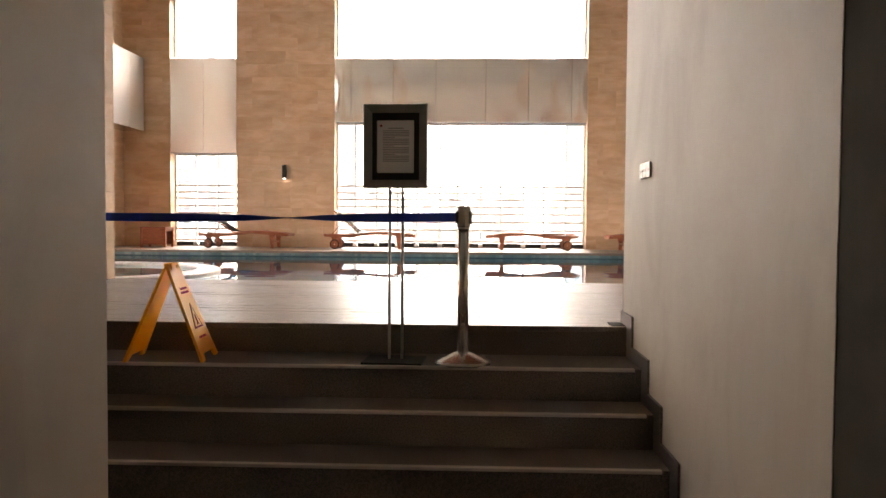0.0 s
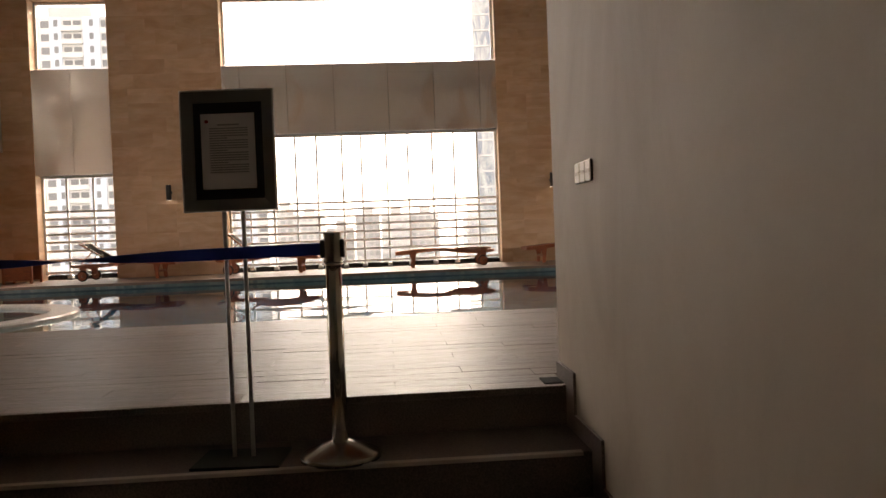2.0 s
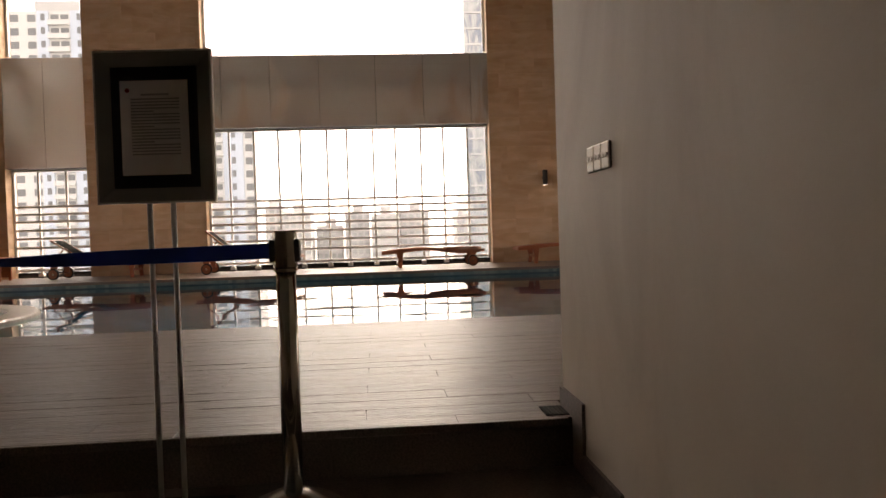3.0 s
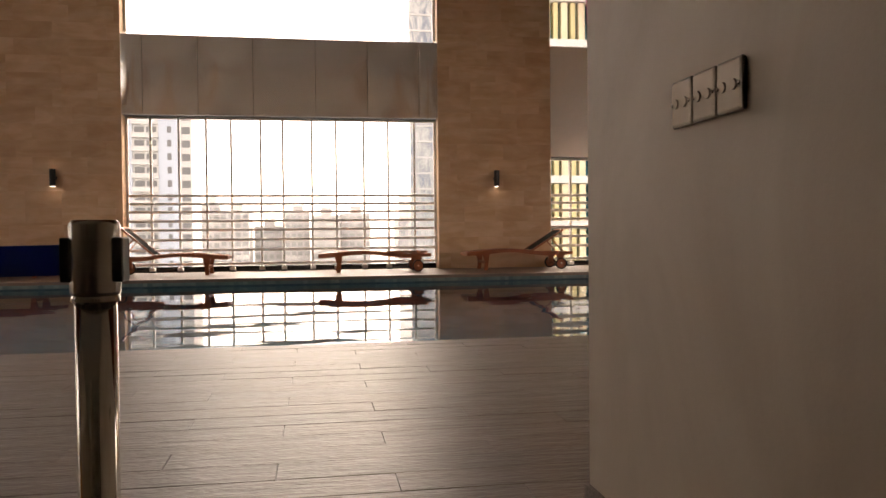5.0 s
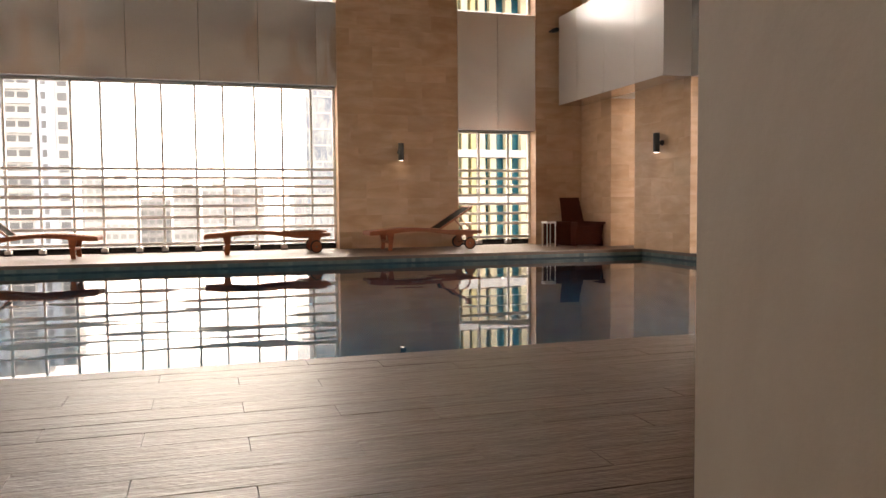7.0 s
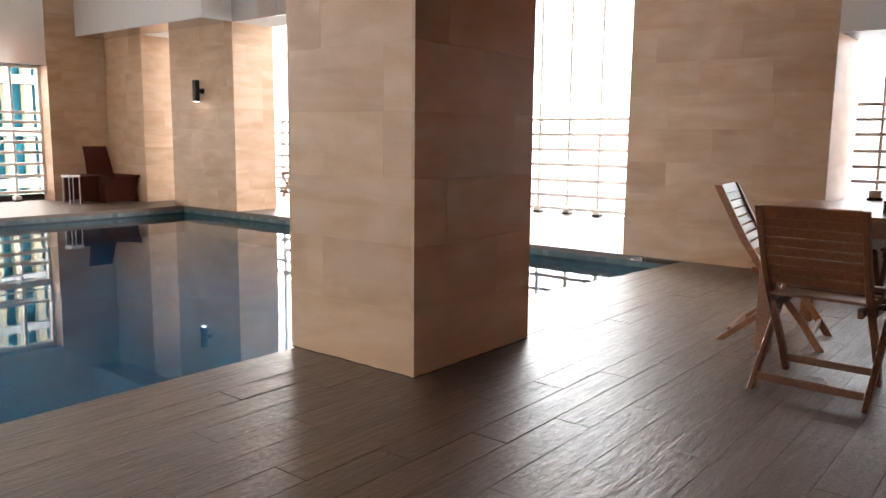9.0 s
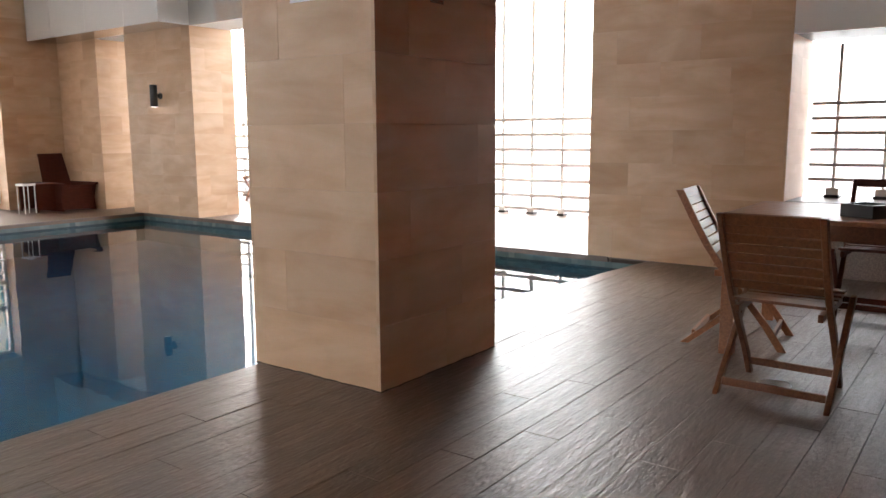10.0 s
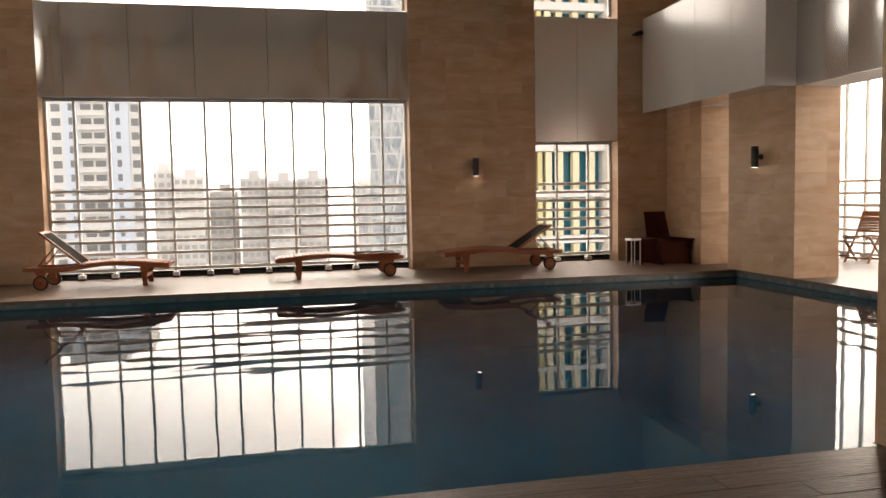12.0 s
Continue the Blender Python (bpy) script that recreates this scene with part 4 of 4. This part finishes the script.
folding_chair(pose(4.718, 6.69, 0, 0, 0, -1) @ Matrix.Diagonal((1, 1, 0.975, 1)), DARKWOOD, "brown slatted wooden folding chair drawn up to the table")
folding_chair(pose(5.55, 7.075, 0, 0, 0, -83), TEAK, "slatted wooden folding chair turned to the table end", False, 0.085)
folding_chair(pose(6.60, 6.57, 0, 0, 0, 181), MAHOGANY, "dark folding chair with an open back across the table", True)
folding_chair(pose(10.45, 16.9, 0, 0, 0, 200), TEAK, "reddish folding chair standing alone by the bay window")

tb = thing("dining_table", "long brown wooden table with a slatted top", "table")
for i in range(10):
    y = -0.50 + 0.1 * i
    part("slat", box(-0.75, y, 0.712, 0.75, y + 0.097, 0.735, None, 0.003), TEAK, tb)
for y in (-0.45, 0.43):
    part("apron", box(-0.66, y, 0.63, 0.66, y + 0.022, 0.711, None, 0.003), DARKWOOD, tb)
for x in (-0.66, 0.64):
    part("apron", box(x, -0.428, 0.63, x + 0.022, 0.428, 0.711, None, 0.003), DARKWOOD, tb)
for x in (-0.68, 0.68):
    for y in (-0.46, 0.46):
        part("leg", box(x - 0.035, y - 0.035, 0, x + 0.035, y + 0.035, 0.711, None, 0.005), TEAK, tb)
tb.matrix_world = pose(5.67, 6.40, 0, 0, 0, 91)

at = thing("ashtray", "square black ashtray on the table", "ashtray")
part("bowl", boxes((-0.09, -0.09, 0, 0.09, 0.09, 0.015), (-0.09, -0.09, 0.015, -0.075, 0.09, 0.065), (0.075, -0.09, 0.015, 0.09, 0.09, 0.065),
                   (-0.075, -0.09, 0.015, 0.075, -0.075, 0.065), (-0.075, 0.075, 0.015, 0.075, 0.09, 0.065)), BLACK, at)
at.matrix_world = pose(5.45, 6.49, 0.735, 0, 0, 60)
dish = solid("saucer", spin([(0.03, 0.0), (0.05, 0.004), (0.075, 0.018), (0.071, 0.020), (0.03, 0.008)], 28), WHITEP, "small white saucer lying on the deck tiles", "saucer", "")
dish.location = (4.734, 6.727, 0.001)

# notices on the column
n1 = thing("notice", "white paper notice with pale blue print on the column", "notice")
part("sheet", boxes((-0.004, -0.10, 0.0, -0.001, 0.10, 0.29)), PAPER, n1)
part("print_block", boxes((-0.0065, -0.08, 0.11, -0.0045, 0.08, 0.22)), mat("pale_blue_print", (0.42, 0.58, 0.70), 0.6), n1)
part("print_bar", boxes((-0.0065, -0.07, 0.235, -0.0045, 0.07, 0.25)), INK, n1)
n1.matrix_world = pose(3.65, 8.545, 1.745)
n2 = thing("notice_plate", "small grey metal plate on the column", "plate")
part("plate", boxes((-0.05, -0.004, 0, 0.05, -0.001, 0.16)), BRUSHED, n2)
for i, z in enumerate((0.03, 0.06, 0.11)):
    part("print_bar", boxes((-0.035, -0.0065, z, 0.035, -0.0045, z + 0.018)), INK, n2)
n2.matrix_world = pose(4.085, 8.14, 1.75)

# ---- whirlpool ring ----
ringb = bmesh.new()
seg = 64
prof = [(1.76, -1.2), (1.76, -0.02), (1.78, 0.0), (2.08, 0.0), (2.10, -0.02), (2.10, -1.2)]
cols = [[ringb.verts.new((r * math.cos(2 * math.pi * i / seg), r * math.sin(2 * math.pi * i / seg), z)) for r, z in prof] for i in range(seg)]
for i in range(seg):
    for j in range(len(prof) - 1):
        ringb.faces.new((cols[i][j], cols[i][j + 1], cols[(i + 1) % seg][j + 1], cols[(i + 1) % seg][j]))
bmesh.ops.recalc_face_normals(ringb, faces=ringb.faces)
RINGM = mat("pale_stone_coping", (0.36, 0.33, 0.29), 0.35)
rn = grain(RINGM, 14, 4)
rc = ramp(RINGM, rn, [(0.3, (0.30, 0.27, 0.24)), (0.7, (0.42, 0.39, 0.35))])
finish(RINGM, (rc, "Color"))
ring = solid("whirlpool_wall", ringb, RINGM, "round pale stone rim of a whirlpool within the pool", "whirlpool")
ring.location = (-5.15, 11.45, -0.075)

# ---- things on the steps ----
sp = thing("stanchion", "polished steel queue post with a flat conical base", "queue post")
part("base", spin([(0.158, 0.0), (0.160, 0.012), (0.150, 0.022), (0.06, 0.062), (0.036, 0.070)], 40), BRUSHED, sp, "", True)
part("post", spin([(0.0315, 0.066), (0.0315, 0.772)], 28), CHROME, sp, "", True)
part("collar", spin([(0.034, 0.754), (0.0365, 0.757), (0.0365, 0.762), (0.034, 0.767)], 28), CHROME, sp)
part("head", spin([(0.036, 0.767), (0.038, 0.772), (0.038, 0.877), (0.034, 0.884)], 28), BRUSHED, sp, "", True)
part("tape_slot", box(0.03, -0.022, 0.787, 0.047, 0.022, 0.857, None, 0.003), BLACK, sp)
part("tape_slot", box(-0.047, -0.022, 0.787, -0.03, 0.022, 0.857, None, 0.003), BLACK, sp)
sp.matrix_world = pose(0.4125, 5.41, -0.178)

tapeb = bmesh.new()
prev = None
for i in range(61):
    t = i / 60
    x = 0.365 - t * (0.365 - STAIR_W)
    z = 0.644 - 0.012 * math.sin(math.pi * t)
    a = math.pi * (1 / (1 + math.exp(-(t - 0.31) * 14)))
    cy, cz = 0.024 * math.sin(a), 0.024 * math.cos(a)
    q = (tapeb.verts.new((x, 5.41 + cy, z + cz)), tapeb.verts.new((x, 5.41 - cy, z - cz)))
    if prev:
        tapeb.faces.new((prev[0], q[0], q[1], prev[1]))
    prev = q
bmesh.ops.solidify(tapeb, geom=tapeb.faces[:], thickness=0.0012)
tp = thing("barrier_tape", "navy webbing belt stretched from the queue post", "barrier tape")
part("belt", tapeb, NAVY, tp)
part("wall_clip", box(STAIR_W, 5.38, 0.55, STAIR_W + 0.03, 5.44, 0.67, None, 0.004), BLACK, tp)

ns = thing("notice_stand", "black framed notice on a slim two-pole steel stand", "notice stand")
fx0, fx1, fz0, fz1 = -0.178, 0.180, 0.985, 1.452
fr = 0.045
frame_bm = bmesh.new()
outer = [(fx0, fz0), (fx1, fz0), (fx1, fz1), (fx0, fz1)]
inner = [(fx0 + fr, fz0 + fr), (fx1 - fr, fz0 + fr), (fx1 - fr, fz1 - fr), (fx0 + fr, fz1 - fr)]
FRAMEM = mat("dark_grey_frame", (0.30, 0.295, 0.28), 0.3)
layers = [[frame_bm.verts.new((x, y, z)) for x, z in pts] for pts, y in ((outer, 0.0), (outer, -0.022), (inner, -0.010), (inner, 0.0))]
for lo, hi in zip(layers, layers[1:]):
    for i in range(4):
        frame_bm.faces.new((lo[i], lo[(i + 1) % 4], hi[(i + 1) % 4], hi[i]))
bmesh.ops.recalc_face_normals(frame_bm, faces=frame_bm.faces)
part("frame", frame_bm, FRAMEM, ns)
part("board", boxes((fx0 + 0.01, -0.007, fz0 + 0.01, fx1 - 0.01, 0.004, fz1 - 0.01)), CARD, ns)
sh = part("paper", boxes((-0.105, -0.0095, fz0 + 0.085, 0.105, -0.0075, fz1 - 0.088)), PAPER, ns, "white printed sheet")
for i in range(19):
    z = fz1 - 0.148 - 0.0095 * i
    w = 0.075 if i % 5 != 4 else 0.035
    part("text_line", boxes((-0.072, -0.0105, z, -0.072 + 2 * w, -0.0099, z + 0.0045)), INK, sh)
part("title_line", boxes((-0.04, -0.0105, fz1 - 0.135, 0.045, -0.0099, fz1 - 0.129)), INK, sh)
part("crest", rod((-0.082, -0.0105, fz1 - 0.118), (-0.082, -0.0099, fz1 - 0.118), 0.007, None, 12), REDINK, sh)
part("clip", rod((fx1 - 0.01, -0.012, fz1), (fx1 - 0.01, -0.012, fz1 + 0.008), 0.004), CHROME, ns)
for x in (-0.034, 0.040):
    part("pole", spin([(0.0085, 0.012), (0.0085, 1.04)], 16), PALESTEEL, ns, "", True).location = (x, 0.014, 0)
part("base_plate", box(-0.17, -0.13, 0, 0.17, 0.13, 0.012, None, 0.003), BLACK, ns)
ns.matrix_world = pose(0.025, 5.445, -0.178, 0, 0, -4)

wf = thing("wet_floor_sign", "yellow plastic folding wet floor sign on the step", "warning sign")


def sign_panel(side):
    tilt = 20.5 * side
    shape = [(-0.15, 0.0), (-0.105, 0.0), (-0.085, 0.045), (0.085, 0.045), (0.105, 0.0), (0.15, 0.0), (0.095, 0.60), (0.07, 0.62), (-0.07, 0.62), (-0.095, 0.60)]
    b = prism(shape, 0.016, "x")
    p = part("panel", b, YELLOW, wf)
    p.matrix_world = pose(0.218 * side - 0.008, 0, 0, 0, -tilt, 0)
    face = 0.018 if side > 0 else -0.004
    for z, w in ((0.45, 0.055), (0.425, 0.065), (0.135, 0.06)):
        q = part("text_bar", boxes((face, -w, z, face + 0.002, w, z + 0.014)), REDINK, p)
    tri = prism([(-0.075, 0.20), (0.075, 0.20), (0.0, 0.36)], 0.002, "x")
    t = part("warning_triangle", tri, REDINK, p)
    t.location = (face, 0, 0)
    tri = prism([(-0.056, 0.211), (0.056, 0.211), (0.0, 0.335)], 0.003, "x")
    t = part("triangle_field", tri, YELLOW, p)
    t.location = (face, 0, 0)
    part("slip_mark", boxes((face + 0.0025, -0.018, 0.22, face + 0.005, 0.018, 0.228), (face + 0.0025, -0.006, 0.228, face + 0.005, 0.008, 0.285)), REDINK, p)
    return p


sign_panel(1), sign_panel(-1)
hd = boxes((-0.022, -0.06, 0.545, 0.022, -0.035, 0.578), (-0.022, 0.035, 0.545, 0.022, 0.06, 0.578), (-0.022, -0.06, 0.578, 0.022, 0.06, 0.592))
part("handle", hd, YELLOW, wf)
wf.matrix_world = pose(-1.26, 5.44, -0.178, 0, 0, 3) @ Matrix.Diagonal((1, 1, 0.93, 1))

# ---- switches on the stair wall ----
for i in range(4):
    a, b = ((fx0, fx1)[i % 2], (fz0, fz1)[i % 2])
    lip = boxes((a - 0.003, -0.0225, fz0 - 0.003, a + 0.003, -0.001, fz1 + 0.003)) if i < 2 else boxes((fx0 + 0.0032, -0.0225, b - 0.003, fx1 - 0.0032, -0.001, b + 0.003))
    part("edge_trim", lip, PALESTEEL, ns, "thin pale metal edge")
for i in range(3):
    sw = thing("light_switch", "chrome two-button switch plate on the wall", "light switch", "switches on the stair wall")
    part("plate", box(-0.012, -0.0375, -0.042, 0, 0.0375, 0.042, None, 0.006), CHAMPAGNE, sw)
    for y in (-0.016, 0.016):
        part("button", spin([(0.009, 0.0), (0.009, 0.0012), (0.0075, 0.0022)], 16), CHAMPAGNE, sw).matrix_local = pose(-0.012, y, 0, 0, -90, 0)
    for y in (-0.031, 0.031):
        part("screw", spin([(0.0035, 0.0), (0.0025, 0.0015)], 10), BRUSHED, sw).matrix_local = pose(-0.012, y, 0, 0, -90, 0)
    sw.matrix_world = pose(STAIR_X, 5.387 - 0.079 * i, 0.903)

# ---- small fixtures ----
dr_ = thing("floor_drain", "small dark slotted drain in the deck corner", "drain")
part("tray", box(1.30, 5.735, -0.002, 1.385, 5.875, 0.003), RUBBER, dr_)
for i in range(5):
    part("bar", box(1.306 + 0.015 * i, 5.742, 0.003, 1.313 + 0.015 * i, 5.868, 0.0055, None, 0.001), RUBBER, dr_)
cm = thing("security_camera", "small dark camera on a wall bracket", "camera")
part("bracket", box(-0.015, -0.12, -0.015, 0.015, 0.0, 0.015, None, 0.003), BLACK, cm)
part("housing", box(-0.035, -0.26, -0.04, 0.035, -0.10, 0.03, None, 0.01), BLACK, cm)
cm.matrix_world = pose(7.18, FAR, 4.05, 0, 0, 12)


# ---- tiles and planks, many pieces ----
for ob, o, a, n, z0, z1, ph in TILES:
    clad(ob, o, a, n, z0, z1, ph)
PLANK_H, PLANK_L = 0.157, 1.0
plank_cache = {}


def plank(w, h):
    key = (round(w, 2), round(h, 3))
    if key not in plank_cache:
        plank_cache[key] = mesh_of("plank_tile", box(0.0008, 0.0008, -0.012, key[0] - 0.0008, key[1] - 0.0008, 0.0, None, 0.0012), DECK)
    return plank_cache[key]


deck = thing("deck", "dark wood-look plank tiles with fine ridged grain", "floor", "", "structure")
rest = bmesh.new()
row, y = 0, 6.92 - PLANK_H * 8
while y < NEAR - 0.005:
    y0, y1 = max(y, 5.702), min(y + PLANK_H, NEAR)
    if y1 - y0 > 0.02:
        lo, hi = (WEST - 4, GLASS_X + 0.4) if y0 >= 5.9 else (STAIR_W, STAIR_X - 0.0)
        if y0 < 5.9 < y1:
            y0 = max(y0, 5.70)
            lo, hi = STAIR_W, STAIR_X
        x = 0.97 - 0.333 * (row % 3) - 20
        while x < hi:
            a, b = max(x, lo), min(x + PLANK_L, hi)
            x += PLANK_L
            if b - a < 0.03:
                continue
            dz = 0.0008 * math.sin(row * 7.3 + a * 5.1)
            if b > BEND and a < EAST and y1 > min(pool_edge(max(a, BEND)), pool_edge(b)):
                # end rows cut along the slanted pool edge
                a2, b2 = max(a, BEND + 0.001), min(b, EAST)
                ya, yb = min(y1, pool_edge(a2)), min(y1, pool_edge(b2))
                if a < BEND:
                    box(a + 0.001, y0 + 0.001, -0.012, BEND, y1 - 0.001, dz, rest)
                if b > EAST:
                    box(EAST, y0 + 0.001, -0.012, b - 0.001, y1 - 0.001, dz, rest)
                if ya > y0 + 0.01:
                    cut = (b2 - a2) if yb > y0 + 0.01 else (ya - y0 - 0.01) / 0.0985
                    q = prism([(a2 + 0.001, y0 + 0.001), (a2 + cut - 0.001, y0 + 0.001), (a2 + cut - 0.001, max(yb, y0 + 0.01)), (a2 + 0.001, ya)], 0.012, "z")
                    bmesh.ops.translate(q, vec=(0, 0, -0.012), verts=q.verts)
                    part("plank_tile", q, DECK, deck)
            elif -4.0 < a < 8.0:
                p = new("plank_tile", plank(b - a, y1 - y0))
                p.parent = deck
                p.location = (a, y0, dz)
            else:
                box(a + 0.001, y0 + 0.001, -0.012, b - 0.001, y1 - 0.001, dz, rest)
    y += PLANK_H
    row += 1
tagged(part("plank_rest", rest, DECK, deck), "", "", "", "stuff")
